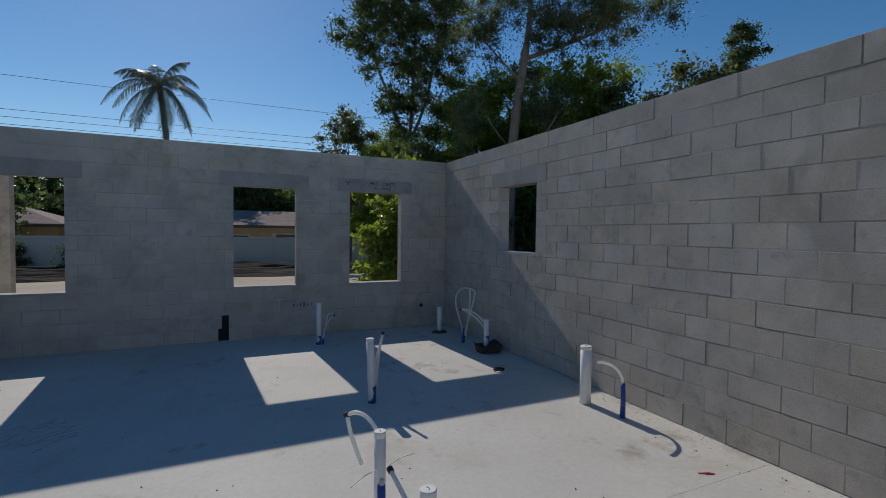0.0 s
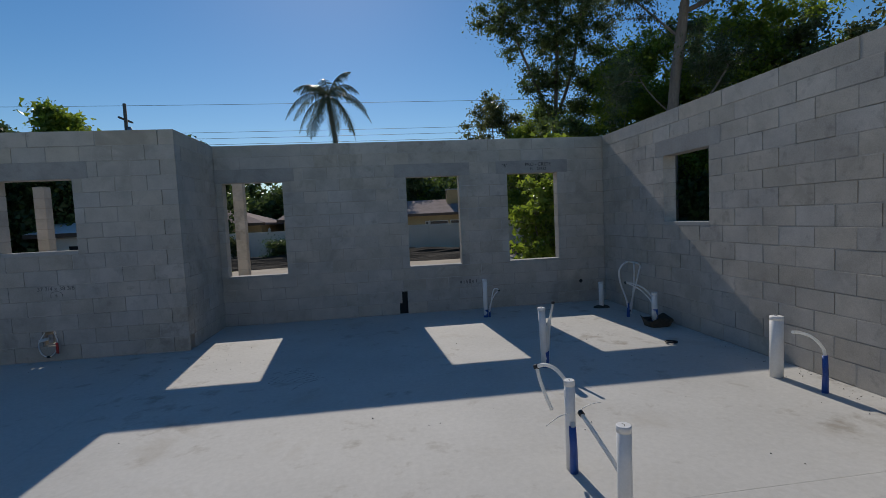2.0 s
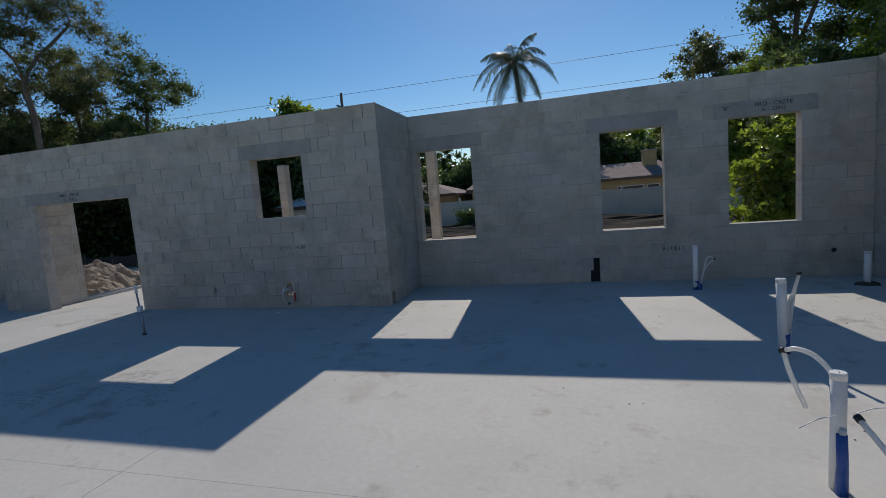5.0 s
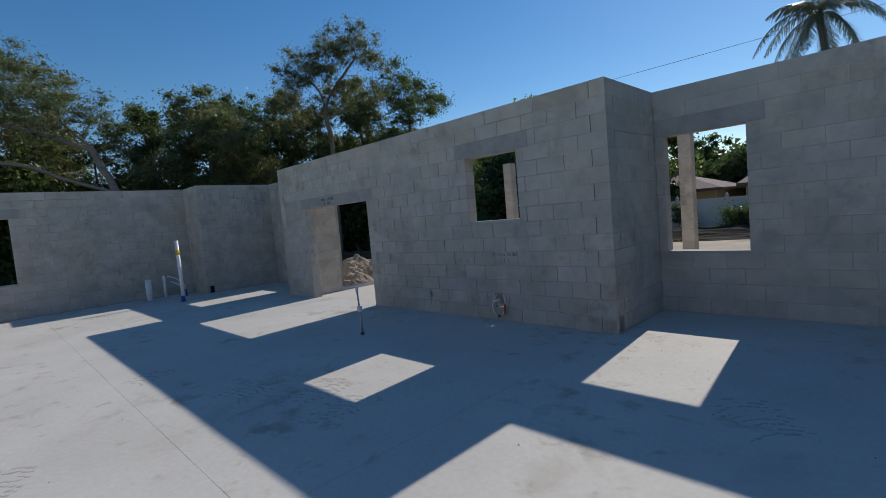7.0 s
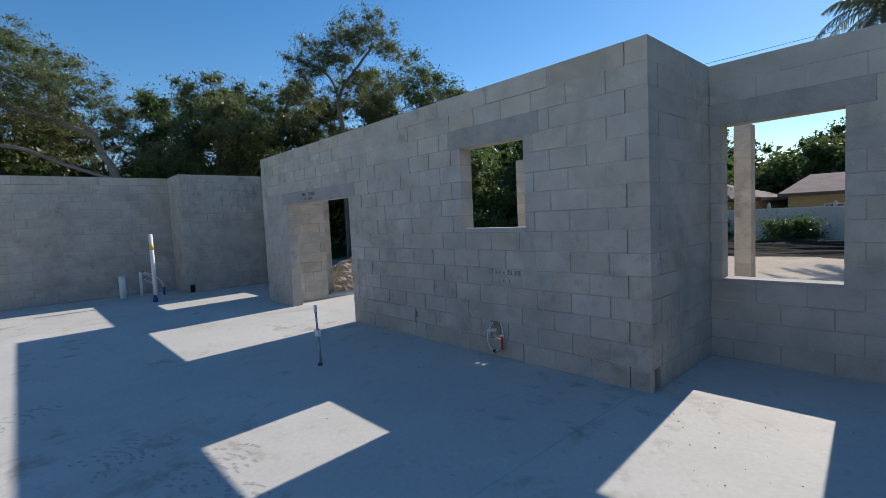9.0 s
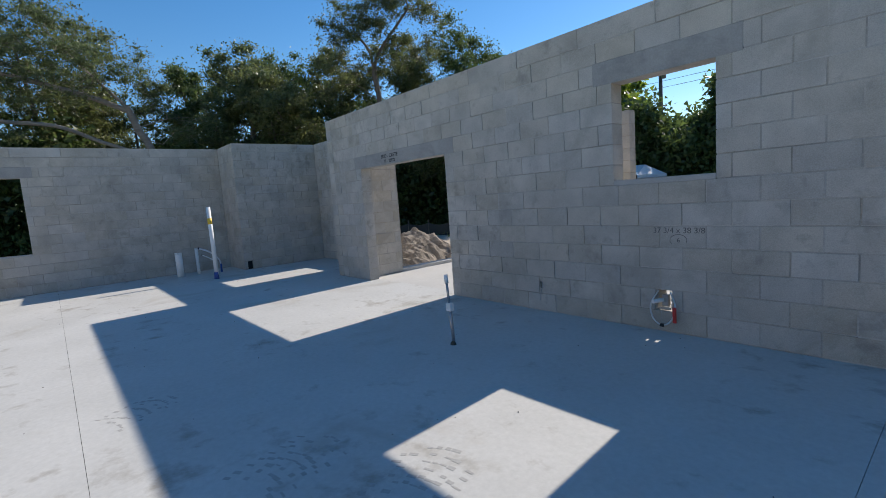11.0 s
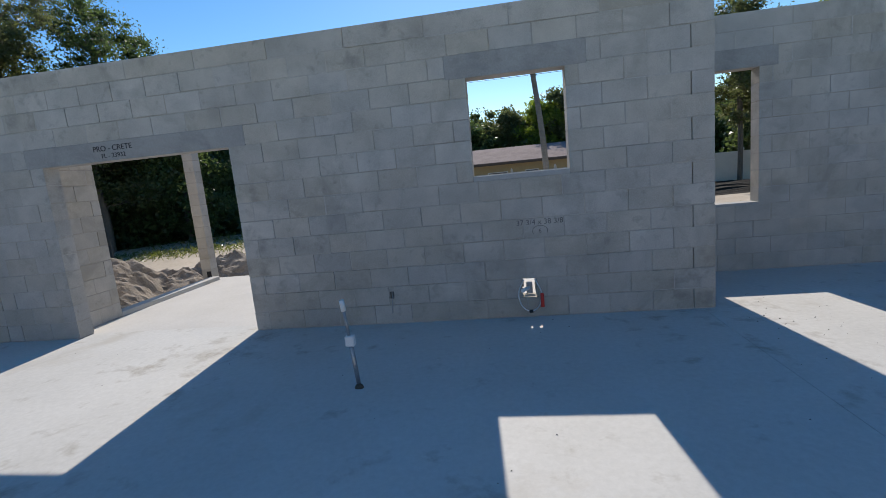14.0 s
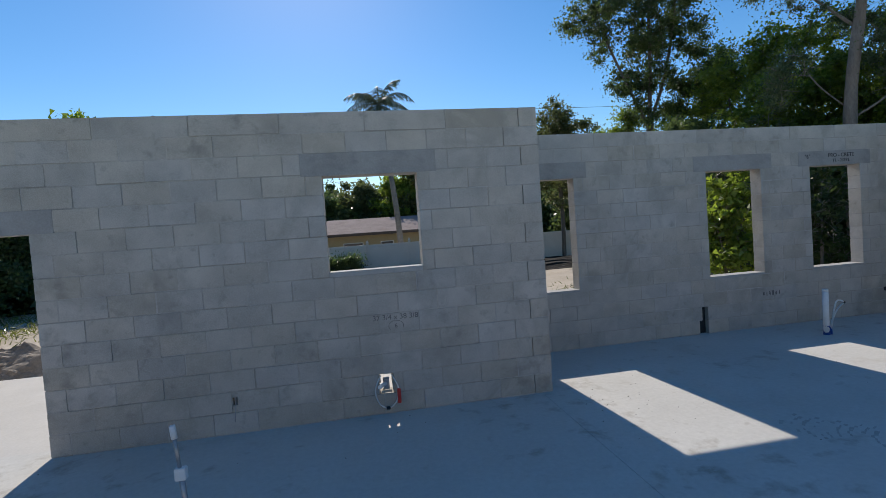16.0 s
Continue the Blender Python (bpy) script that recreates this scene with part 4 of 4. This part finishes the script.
pole = empty("utility_pole", (-17.8, 36, ground_z(-17.8, 36)), "weathered timber utility pole with a crossarm", "utility pole")
part("pole", tube(bmesh.new(), [(0, 0, -0.2), (0, 0, 5), (0, 0, 11.4)], [0.16, 0.14, 0.11], 10), WOOD, pole)
part("crossarm", boxed(-0.06, 0.06, -0.9, 0.9, 10.2, 10.32, 0.01), WOOD, pole)
part("transformer", tube(bmesh.new(), [(0.2, 0, 9.0), (0.2, 0, 9.75)], 0.17, 12), STEEL, pole)
for wz, wy in ((11.2, 36.0), (9.25, 36.2), (8.75, 35.9), (8.35, 36.1)):
    pts = [(-60 + 110 * k / 24, wy, wz - 0.5 + 0.5 * (2 * k / 24 - 1) ** 2) for k in range(25)]
    tagged(part("power_line", tube(bmesh.new(), pts, 0.014, 5), BLACK), "thin black overhead power line", "power line", "overhead lines")

silt = empty("silt_fence", (-18.6, 15.6, ground_z(-18.6, 15.6)), "low sagging black silt fence on wooden stakes", "silt fence")
for k in range(4):
    sx, sy = -3.0 + 1.1 * k, -0.6 + 0.35 * k
    part("stake", boxed(sx - 0.02, sx + 0.02, sy - 0.02, sy + 0.02, -0.1, 0.72), WOOD, silt)
    if k < 3:
        raw("fabric", [(sx + 1.1 * j / 6, sy + 0.35 * j / 6 + 0.012 * s, h * (0.58 - 0.1 * math.sin(math.pi * j / 6))) for j in range(7) for s in (-1, 1) for h in (0, 1)],
            [q for j in range(6) for q in ((4 * j, 4 * j + 4, 4 * j + 5, 4 * j + 1), (4 * j + 2, 4 * j + 3, 4 * j + 7, 4 * j + 6), (4 * j + 1, 4 * j + 5, 4 * j + 7, 4 * j + 3))], BLACK, silt)


# ---- plumbing stub-ups ----
def standpipe(x, y, height, radius, label, tilt=0.0, cap=True, sleeve=0.0):
    ob = empty("standpipe", (x, y, 0), label, "pipe", "plumbing stub-ups")
    part("pipe", tube(bmesh.new(), [(0, 0, -0.05), (tilt * 0.5, 0, height * 0.5), (tilt, 0, height)], radius, 20), PVC, ob)
    if cap:
        c = part("cap", tube(bmesh.new(), [(tilt, 0, height - 0.028), (tilt, 0, height + 0.003), (tilt, 0, height + 0.007)], [radius * 1.025, radius * 1.03, radius * 0.93], 20), WHITE, ob)
        part("slot", tube(bmesh.new(), arc([(tilt - radius * 0.1, -radius * 0.4, height + 0.007), (tilt + radius * 0.12, 0, height + 0.007), (tilt - radius * 0.05, radius * 0.4, height + 0.007)], 4), radius * 0.05, 6), BLACK, c)
    if sleeve:
        part("sleeve", tube(bmesh.new(), [(0, 0, -0.02), (0.004, 0.003, sleeve * 0.6), (0.002, 0, sleeve)], [radius * 1.16, radius * 1.04, radius * 1.07], 12), BLUE, ob, "torn blue plastic sleeve at the foot")
    return ob


def hose(pts, label, radius=0.011, fitting=True, sleeve=0.0, second=None):
    ob = empty("water_line", pts[0], label, "water line", "plumbing stub-ups")
    base = Vector(pts[0])
    line = [p - base for p in arc(pts, 8)]
    t = part("tube", tube(bmesh.new(), line, radius, 8), TUBE, ob)
    if second:
        part("tube", tube(bmesh.new(), [p - base for p in arc(second, 8)], radius, 8), TUBE, ob)
    if fitting:
        e = line[-1]
        part("fitting", tube(bmesh.new(), [e - (line[-1] - line[-2]).normalized() * 0.012, e + (line[-1] - line[-2]).normalized() * 0.016], radius * 1.4, 8), BLACK, ob, "black end fitting")
    if sleeve:
        part("sleeve", tube(bmesh.new(), [(0, 0, -0.01), (0.003, 0, sleeve * 0.5), (0.0, 0.004, sleeve)], [radius * 1.9, radius * 1.6, radius * 1.5], 10), BLUE, ob, "blue plastic sleeve")
    return ob


standpipe(1.57, 7.42, 0.63, 0.036, "white plastic drain pipe standing from the slab with a blue sleeve", sleeve=0.13)
hose([(1.63, 7.41, 0), (1.64, 7.40, 0.18), (1.71, 7.37, 0.36), (1.79, 7.35, 0.44)], "thin white water tubing curling up beside a drain pipe", 0.01, second=[(1.64, 7.41, 0.1), (1.70, 7.39, 0.43), (1.76, 7.37, 0.47), (1.79, 7.35, 0.44)], sleeve=0.1)
standpipe(3.64, 7.5, 0.44, 0.04, "short white drain pipe rising from a small mud ring")
standpipe(3.74, 6.06, 0.47, 0.04, "short white drain pipe standing inside a black mortar tub", sleeve=0.24)
standpipe(1.63, 4.73, 0.65, 0.039, "tall white drain pipe with a torn blue sleeve", tilt=-0.025, sleeve=0.17)
hose([(1.67, 4.74, 0.0), (1.68, 4.74, 0.25), (1.70, 4.73, 0.5), (1.735, 4.72, 0.7)], "white water tubing bound along a drain pipe", 0.013, second=[(1.665, 4.72, 0.2), (1.66, 4.72, 0.42), (1.70, 4.72, 0.56), (1.735, 4.72, 0.69)])
standpipe(1.09, 2.73, 0.585, 0.034, "white drain pipe with a blue sleeve wrapped half way up")
hose([(1.115, 2.75, 0.4), (1.10, 2.79, 0.54), (1.06, 2.87, 0.615), (1.01, 2.95, 0.63), (0.965, 3.0, 0.605)], "bent white water tubing arching over from a drain pipe", 0.013, second=[(0.965, 3.0, 0.605), (0.975, 2.97, 0.52), (1.0, 2.93, 0.42), (1.03, 2.9, 0.33)])
hose([(1.085, 2.682, 0), (1.08, 2.684, 0.15), (1.09, 2.684, 0.33)], "thin line in a torn blue plastic sleeve before a drain pipe", 0.015, fitting=False, sleeve=0.3)
for ax, ay, az, bx, by, bz in ((1.13, 2.69, 0.40, 1.27, 2.66, 0.455), (1.06, 2.69, 0.39, 0.90, 2.66, 0.335)):
    tie = part("cable_tie", tube(bmesh.new(), arc([(0, 0, 0), ((bx - ax) / 2, (by - ay) / 2, (bz - az) / 2 + 0.012), (bx - ax, by - ay, bz - az)], 4), 0.0028, 5), WHITE)
    tie.location = (ax, ay, az)
    tagged(tie, "stiff white cable tie sticking out from a pipe", "cable tie", "cable ties")
standpipe(1.12, 2.10, 0.565, 0.038, "white capped drain pipe standing from the slab")
hose([(1.16, 2.14, 0.0), (1.17, 2.2, 0.2), (1.14, 2.42, 0.33), (1.11, 2.6, 0.42)], "white water tubing leaning between two drain pipes", 0.013)
standpipe(3.63, 3.86, 0.585, 0.057, "thick white capped sewer pipe beside the block wall")
hose([(3.692, 3.425, 0.0), (3.69, 3.425, 0.32), (3.655, 3.43, 0.42), (3.57, 3.435, 0.5), (3.46, 3.44, 0.545), (3.39, 3.44, 0.555)], "bent white water tubing rising from a blue sleeve", 0.0135, fitting=False)
hose([(3.69, 3.42, 0.0), (3.69, 3.42, 0.2), (3.69, 3.42, 0.33)], "blue capped water stub standing by the wall", 0.014, fitting=False, sleeve=0.33)
hose([(3.68, 6.68, 0), (3.66, 6.68, 0.25), (3.56, 6.68, 0.55), (3.55, 6.68, 0.75), (3.66, 6.68, 0.86), (3.80, 6.68, 0.85), (3.88, 6.67, 0.8), (3.86, 6.67, 0.68), (3.78, 6.67, 0.4), (3.70, 6.68, 0.1)], "looped white water tubing over a blue sleeve", 0.014, sleeve=0.22, second=[(3.72, 6.68, 0.05), (3.76, 6.68, 0.3), (3.79, 6.68, 0.6), (3.79, 6.68, 0.84)])
hose([(3.76, 6.08, 0.1), (3.74, 6.10, 0.3), (3.66, 6.2, 0.46), (3.54, 6.28, 0.56), (3.45, 6.32, 0.6)], "double white water tubing bending out of a mortar tub", 0.012, second=[(3.77, 6.06, 0.1), (3.76, 6.08, 0.33), (3.68, 6.17, 0.5), (3.56, 6.26, 0.58), (3.45, 6.31, 0.61)])

MUDDY = surface("mud caked black plastic", (0.02, 0.018, 0.015), (0.12, 0.1, 0.075), 0.8, 9, 50, 0.4)
tub = empty("mortar_tub", (3.76, 6.04, 0), "broken black plastic tub full of mud round a pipe", "tub")
bm = bmesh.new()
ring = [(0.15, 0.13, 0.0), (0.19, 0.165, 0.11), (0.2, 0.175, 0.115), (0.18, 0.155, 0.1), (0.15, 0.13, 0.05)]
rows = []
for hx, hy, hz in ring:
    rows.append([bm.verts.new((hx * (abs(math.cos(w)) ** 0.5) * math.copysign(1, math.cos(w)), hy * (abs(math.sin(w)) ** 0.5) * math.copysign(1, math.sin(w)), hz + (0.03 * math.sin(3 * w) if hz > 0.1 else 0))) for w in [k * math.tau / 24 + 0.06 for k in range(24)]])
for r0, r1 in zip(rows, rows[1:]):
    for k in range(24):
        bm.faces.new((r0[k], r0[(k + 1) % 24], r1[(k + 1) % 24], r1[k]))
bm.faces.new(rows[0][::-1])
part("tub", bm, MUDDY, tub)
bm = bmesh.new()
bmesh.ops.create_grid(bm, x_segments=10, y_segments=10, size=0.5, matrix=Matrix.Diagonal((0.28, 0.24, 1, 1)))
for v in bm.verts:
    v.co.z = 0.065 + 0.05 * noise.noise(v.co * 14)
part("mud", bm, MULCH, tub, "lumpy dark mud")


def mud_ring(x, y, r, label):
    bm = bmesh.new()
    bmesh.ops.create_icosphere(bm, subdivisions=3, radius=1.0, matrix=Matrix.Diagonal((r, r * 0.8, 0.045, 1)))
    for v in bm.verts:
        v.co *= 1 + 0.3 * noise.noise(v.co * 9 + Vector((x, y, 0)))
        v.co.z = max(v.co.z, -0.01)
    ob = part("mud_patch", bm, MUDDY)
    ob.location = (x, y, 0)
    return tagged(ob, label, "mud")


mud_ring(3.64, 7.5, 0.13, "small dark ring of mud round a pipe's foot")
mud_ring(-5.93, 5.17, 0.035, "small dark mud crust round a conduit's foot")

# far rooms
fp = empty("tall_post", (-13.55, 5.0, 0), "tall white plastic vent pipe with yellow tape and a blue foot", "pipe", "plumbing stub-ups")
part("pipe", tube(bmesh.new(), [(0, 0, -0.05), (-0.02, 0, 0.7), (-0.05, 0, 1.57)], 0.045, 14), PVC, fp)
part("tape", tube(bmesh.new(), [(-0.037, 0, 1.2), (-0.042, 0, 1.33)], 0.0465, 14), YELLOW, fp, "band of yellow tape")
part("sleeve", tube(bmesh.new(), [(0.03, -0.02, 0), (0.025, -0.02, 0.15)], [0.055, 0.04], 10), BLUE, fp, "blue plastic sleeve at the foot")
hose([(-13.62, 4.98, 0.42), (-13.75, 4.9, 0.48), (-13.95, 4.85, 0.52)], "white water tubing tied out from a vent pipe", 0.012, second=[(-13.62, 4.98, 0.55), (-13.8, 4.9, 0.62), (-14.0, 4.82, 0.66)])
standpipe(-14.9, 4.55, 0.56, 0.075, "thick white sewer pipe by the far wall")
standpipe(-14.95, 4.95, 0.62, 0.035, "thin white drain pipe by the far wall")
hose([(-14.7, 5.4, 0), (-14.72, 5.38, 0.3), (-14.8, 5.2, 0.52), (-14.9, 5.0, 0.62)], "bent white water tubing by the far wall", 0.014, sleeve=0.2)

gp = empty("conduit_stub", (-5.93, 5.18, 0), "thin grey conduit stub with a white coupling", "conduit")
part("pipe", tube(bmesh.new(), [(0, 0, -0.02), (-0.028, 0.0, 0.36)], 0.017, 10), STEEL, gp)
part("pipe", tube(bmesh.new(), [(-0.028, 0, 0.36), (-0.05, 0.0, 0.62)], 0.012, 10), STEEL, gp)
part("coupling", boxed(-0.062, 0.008, -0.025, 0.025, 0.33, 0.41, 0.006), WHITE, gp, "white plastic coupling")
part("cap", tube(bmesh.new(), [(-0.048, 0, 0.6), (-0.056, 0, 0.685)], 0.019, 10), WHITE, gp, "white end cap")


def wall_box(x, z, big):
    """A roughly broken opening through the block: the daylight of the yard shows past the box."""
    ob = empty("outlet_opening", (x, Y_NEAR, z), "chipped block opening" + (" with hanging cable and red tag" if big else " with a small metal box"), "outlet")
    r = random.Random(3 if big else 4)
    w = 0.085 if big else 0.03
    ragged = 9
    for sgn in (-1, 1):
        bm = bmesh.new()
        for k in range(ragged):
            d = r.uniform(0.004, 0.03 if big else 0.01)
            box(bm, min(sgn * w, sgn * (w - d)), max(sgn * w, sgn * (w - d)), 0.006 + r.uniform(0, 0.01), 0.188, -0.1 + 0.2 * k / ragged, -0.1 + 0.2 * (k + 1) / ragged)
        part("broken_edge", bm, BLOCK, ob)
    part("box", boxed(-w * 0.36, w * 0.36, 0.02, 0.075, -0.07, 0.045, 0.006), STEEL, ob, "grey metal box")
    if big:
        part("filler", boxed(-0.055, 0.055, 0.012, 0.03, -0.1, -0.075, 0.004), MORTAR, ob)
        part("conduit", tube(bmesh.new(), [(-0.005, 0.0, 0.0), (-0.06, -0.05, -0.01), (-0.075, -0.075, -0.012)], 0.02, 10), WHITE, ob, "white plastic conduit end")
        part("cable", tube(bmesh.new(), arc([(-0.055, 0.01, 0.085), (-0.115, -0.03, -0.05), (-0.085, -0.05, -0.18), (0, -0.05, -0.235), (0.085, -0.05, -0.18), (0.115, -0.03, -0.05), (0.055, 0.01, 0.085)], 6), 0.0075, 6), TUBE, ob, "loop of pale cable")
        part("clip", boxed(-0.02, 0.02, -0.065, -0.035, -0.25, -0.222, 0.005), BLACK, ob)
        part("tag", boxed(0.1, 0.135, -0.06, -0.045, -0.2, -0.05, 0.006), RED, ob, "red plastic tag")
    else:
        part("filler", boxed(-0.031, 0.031, 0.008, 0.188, -0.107, -0.035, 0.003), MORTAR, ob)
        part("filler", boxed(-0.031, 0.031, 0.006, 0.188, 0.04, 0.096, 0.003), MORTAR, ob)
        part("wire", tube(bmesh.new(), arc([(0.005, 0.0, -0.03), (0.0, -0.015, -0.1), (-0.01, -0.012, -0.19)], 5), 0.004, 6), STEEL, ob)
    return ob


wall_box(-4.57, 0.31, True)
wall_box(-6.02, 0.31, False)


def lettering(name, text, x, y, z, size, material, label, category="stencil"):
    cu = bpy.data.curves.new(name, "FONT")
    cu.body, cu.size, cu.extrude, cu.align_x, cu.align_y = text, size, 0.0012, "CENTER", "CENTER"
    cu.materials.append(material)
    ob = new(name, cu)
    ob.matrix_world = pose(x, y, z, 90, 0, 0)
    return tagged(ob, label, category)


lettering("stencilled_marks", "PRO - CRETE", -8.98, Y_NEAR - 0.006, 2.165, 0.085, INK, "black stencilled letters on the door lintel")
lettering("stencilled_marks", "FL - 23932", -8.98, Y_NEAR - 0.006, 2.085, 0.07, INK, "black stencilled code on the door lintel")
lettering("stencilled_marks", "PRO - CRETE", 2.80, Y_BACK - 0.006, 2.575, 0.085, INK, "black stencilled letters on the window lintel")
lettering("stencilled_marks", "FL - 23932", 2.80, Y_BACK - 0.006, 2.495, 0.07, INK, "black stencilled code on the window lintel")
lettering("stencilled_marks", '"6"', 2.18, Y_BACK - 0.006, 2.565, 0.085, INK, "black stencilled number on the window lintel")
lettering("pencil_note", "37 3/4 x 38 3/8", -4.43, Y_NEAR - 0.0025, 0.975, 0.075, PENCIL, "pencilled size noted on the block wall", "pencil note")
ringm = bmesh.new()
tube(ringm, [(0.075 * math.cos(w), 0, 0.055 * math.sin(w)) for w in [k * math.tau / 20 for k in range(-1, 13)]], 0.0025, 5)
ring_ob = tagged(part("pencil_ring", ringm, PENCIL), "pencilled ring drawn under the size note", "pencil mark")
ring_ob.location = (-4.43, Y_NEAR - 0.002, 0.885)
lettering("pencil_note", "6", -4.43, Y_NEAR - 0.0025, 0.885, 0.06, PENCIL, "pencilled number inside a ring on the wall", "pencil note")
# near-black plug on the wall face paints the shade of a small hole
hole = part("wall_hole_shade", tube(bmesh.new(), [(3.56, Y_BACK - 0.004, 0.39), (3.56, Y_BACK + 0.02, 0.39)], 0.035, 9), HOLLOW_SHADE)
tagged(hole, "small near-black plug painted as the shade of a knocked hole", "hole")

tape = bmesh.new()
box(tape, -0.07, 0.03, -0.012, 0.012, 0.002, 0.01, 0.003), box(tape, 0.0, 0.075, -0.03, -0.01, 0.002, 0.014, 0.003), box(tape, -0.02, 0.05, -0.02, 0.0, 0.008, 0.02, 0.003)
tape_ob = tagged(part("tape_scrap", tape, RED), "crumpled scrap of red tape on the slab", "tape")
tape_ob.matrix_world = pose(3.45, 2.41, 0, 0, 0, -20) @ Matrix.Diagonal((0.8, 0.7, 0.5, 1))

loop = part("hose_scrap", tube(bmesh.new(), [(0.075 * math.cos(w), 0.05 * math.sin(w), 0.013 + 0.012 * math.sin(w * 0.5) ** 2) for w in [k * math.tau / 22 for k in range(20)]], 0.011, 8), BLACK)
loop.location = (3.41, 5.17, 0)
tagged(loop, "short curled scrap of black hose on the slab", "hose scrap")
bm, r = bmesh.new(), random.Random(21)
for k in range(6):
    cx = 1.29 + 0.055 * k
    for _ in range(2):
        box(bm, cx - 0.004 + r.uniform(-0.012, 0.012), cx + 0.004 + r.uniform(0, 0.014), Y_BACK - 0.0045, Y_BACK - 0.0025, 0.475 + r.uniform(0, 0.02), 0.545 + r.uniform(-0.03, 0.01))
tagged(part("pencil_note", bm, PENCIL), "faint unreadable pencil note on the block wall", "pencil note", kind="stuff")

# crumbs of mortar and grit on the slab
rng = np.random.default_rng(77)
cv, cf = [], []
for k in range(300):
    if k < 170:
        px, py = rng.uniform(-14, 3.9), rng.uniform(0.5, 7.5)
    elif k < 260:
        px, py = rng.normal(3.85, 0.12), rng.uniform(0.5, 5)
    else:
        px, py = rng.normal(-2.1, 0.4), rng.normal(6.2, 0.5)
    if py > 6.6 and px < -2.7 and px > -11.2:
        continue
    s = rng.uniform(0.002, 0.008)
    n = len(cv)
    cv += [(px - s, py, 0.0), (px + s, py - s * 0.4, 0.0), (px + s * 0.2, py + s, 0.0), (px, py, s * 1.1)]
    cf += [(n, n + 1, n + 3), (n + 1, n + 2, n + 3), (n + 2, n, n + 3)]
tagged(raw("grit", cv, cf, MULCH), "small crumbs of dark grit scattered on the slab", "grit", kind="stuff")

# mortar droppings swept along the foot of the long wall
rng = np.random.default_rng(78)
cv, cf = [], []
for k in range(190):
    px, py = X_RIGHT - abs(rng.normal(0, 0.035)) - 0.008, rng.uniform(0.0, 5.5)
    s = rng.uniform(0.002, 0.008)
    n = len(cv)
    a = rng.uniform(0, 6)
    cv += [(px + s * math.cos(a + q), py + s * math.sin(a + q), 0.0) for q in (0, 1.6, 3.1, 4.7)] + [(px, py, s * 0.9)]
    cf += [(n + q, n + (q + 1) % 4, n + 4) for q in range(4)]
tagged(raw("mortar_crumbs", cv, cf, MORTAR), "grey mortar droppings along the foot of the wall", "mortar crumbs", kind="stuff")

# tread marks left by muddy tyres
TREAD = surface("dried mud print", (0.33, 0.32, 0.295), (0.45, 0.44, 0.41), 0.95, 8, 60, 0.3)
bm, r = bmesh.new(), random.Random(9)
for tx, ty, tr, wide, bars in ((-4.35, 3.35, 20, 0.42, 9), (-3.75, 3.2, 24, 0.36, 9), (-5.05, 3.0, 15, 0.4, 8), (-0.95, 4.9, 40, 0.4, 9), (-6.6, 2.5, 30, 0.34, 7), (-4.6, 1.2, 70, 0.36, 8)):
    for k in range(bars):
        for j in range(9):
            f = j / 8 - 0.5
            if r.random() < 0.28 + 0.5 * abs(f) * abs(2 * k / bars - 1):
                continue
            m = pose(f * wide, k * 0.072 - 0.32 * f * f + r.uniform(-0.008, 0.008), 0.0006, 0, 0, -36 * f) @ Matrix.Diagonal((wide / 8 * r.uniform(0.6, 1.15), 0.024 * r.uniform(0.4, 1.3), 0.001, 1))
            bmesh.ops.create_cube(bm, size=1.0, matrix=pose(tx, ty, 0.0, 0, 0, tr) @ m)
tagged(part("tread_print", bm, TREAD), "faint muddy tyre tread prints on the slab", "tread print", kind="stuff")

# weeds by the lot's far side
def weeds(name, cx, cy, rx, ry, count, size, material, label, seed):
    r = np.random.default_rng(seed)
    p = r.normal(size=(count, 2)) * (rx, ry) + (cx, cy)
    c = np.array([(a, b, ground_z(a, b) + size * r.uniform(0.1, 0.6)) for a, b in p])
    return tagged(leaf_mesh(name, c, size, material, r, None, -0.4, 0.12), label, "weeds", kind="stuff")


weeds("weeds", -15.0, 21.0, 2.5, 2.0, 1500, 0.26, GRASS, "sparse green weeds on the sandy lot", 206)
weeds("weeds", -17.0, 17.0, 1.6, 0.8, 1200, 0.22, GRASS, "sparse green weeds on the sandy lot", 201)
weeds("weeds", 4.5, 13.5, 2.0, 1.5, 3200, 0.2, GRASS, "patch of grass below the young tree", 202)
weeds("weeds", -2, 27.2, 9.0, 0.7, 5000, 0.3, GRASS, "ragged weeds along the fence's foot", 203)
tree(-8.8, 28.2, 1.7, 0.8, 1500, 0.14, LEAF_OAK, "small leafy shrub against the fence", 205, bare=0.3, clump=0.25, trunk=0.03, name="shrub")
tree(-5.8, 27.8, 1.4, 1.25, 5000, 0.14, LEAF_DEEP, "low dark shrub in front of the fence", 204, bare=0.15, clump=0.4, trunk=0.03, name="shrub")

# ---- the blocks themselves ----
for job in LATER:
    lay_blocks(*job)
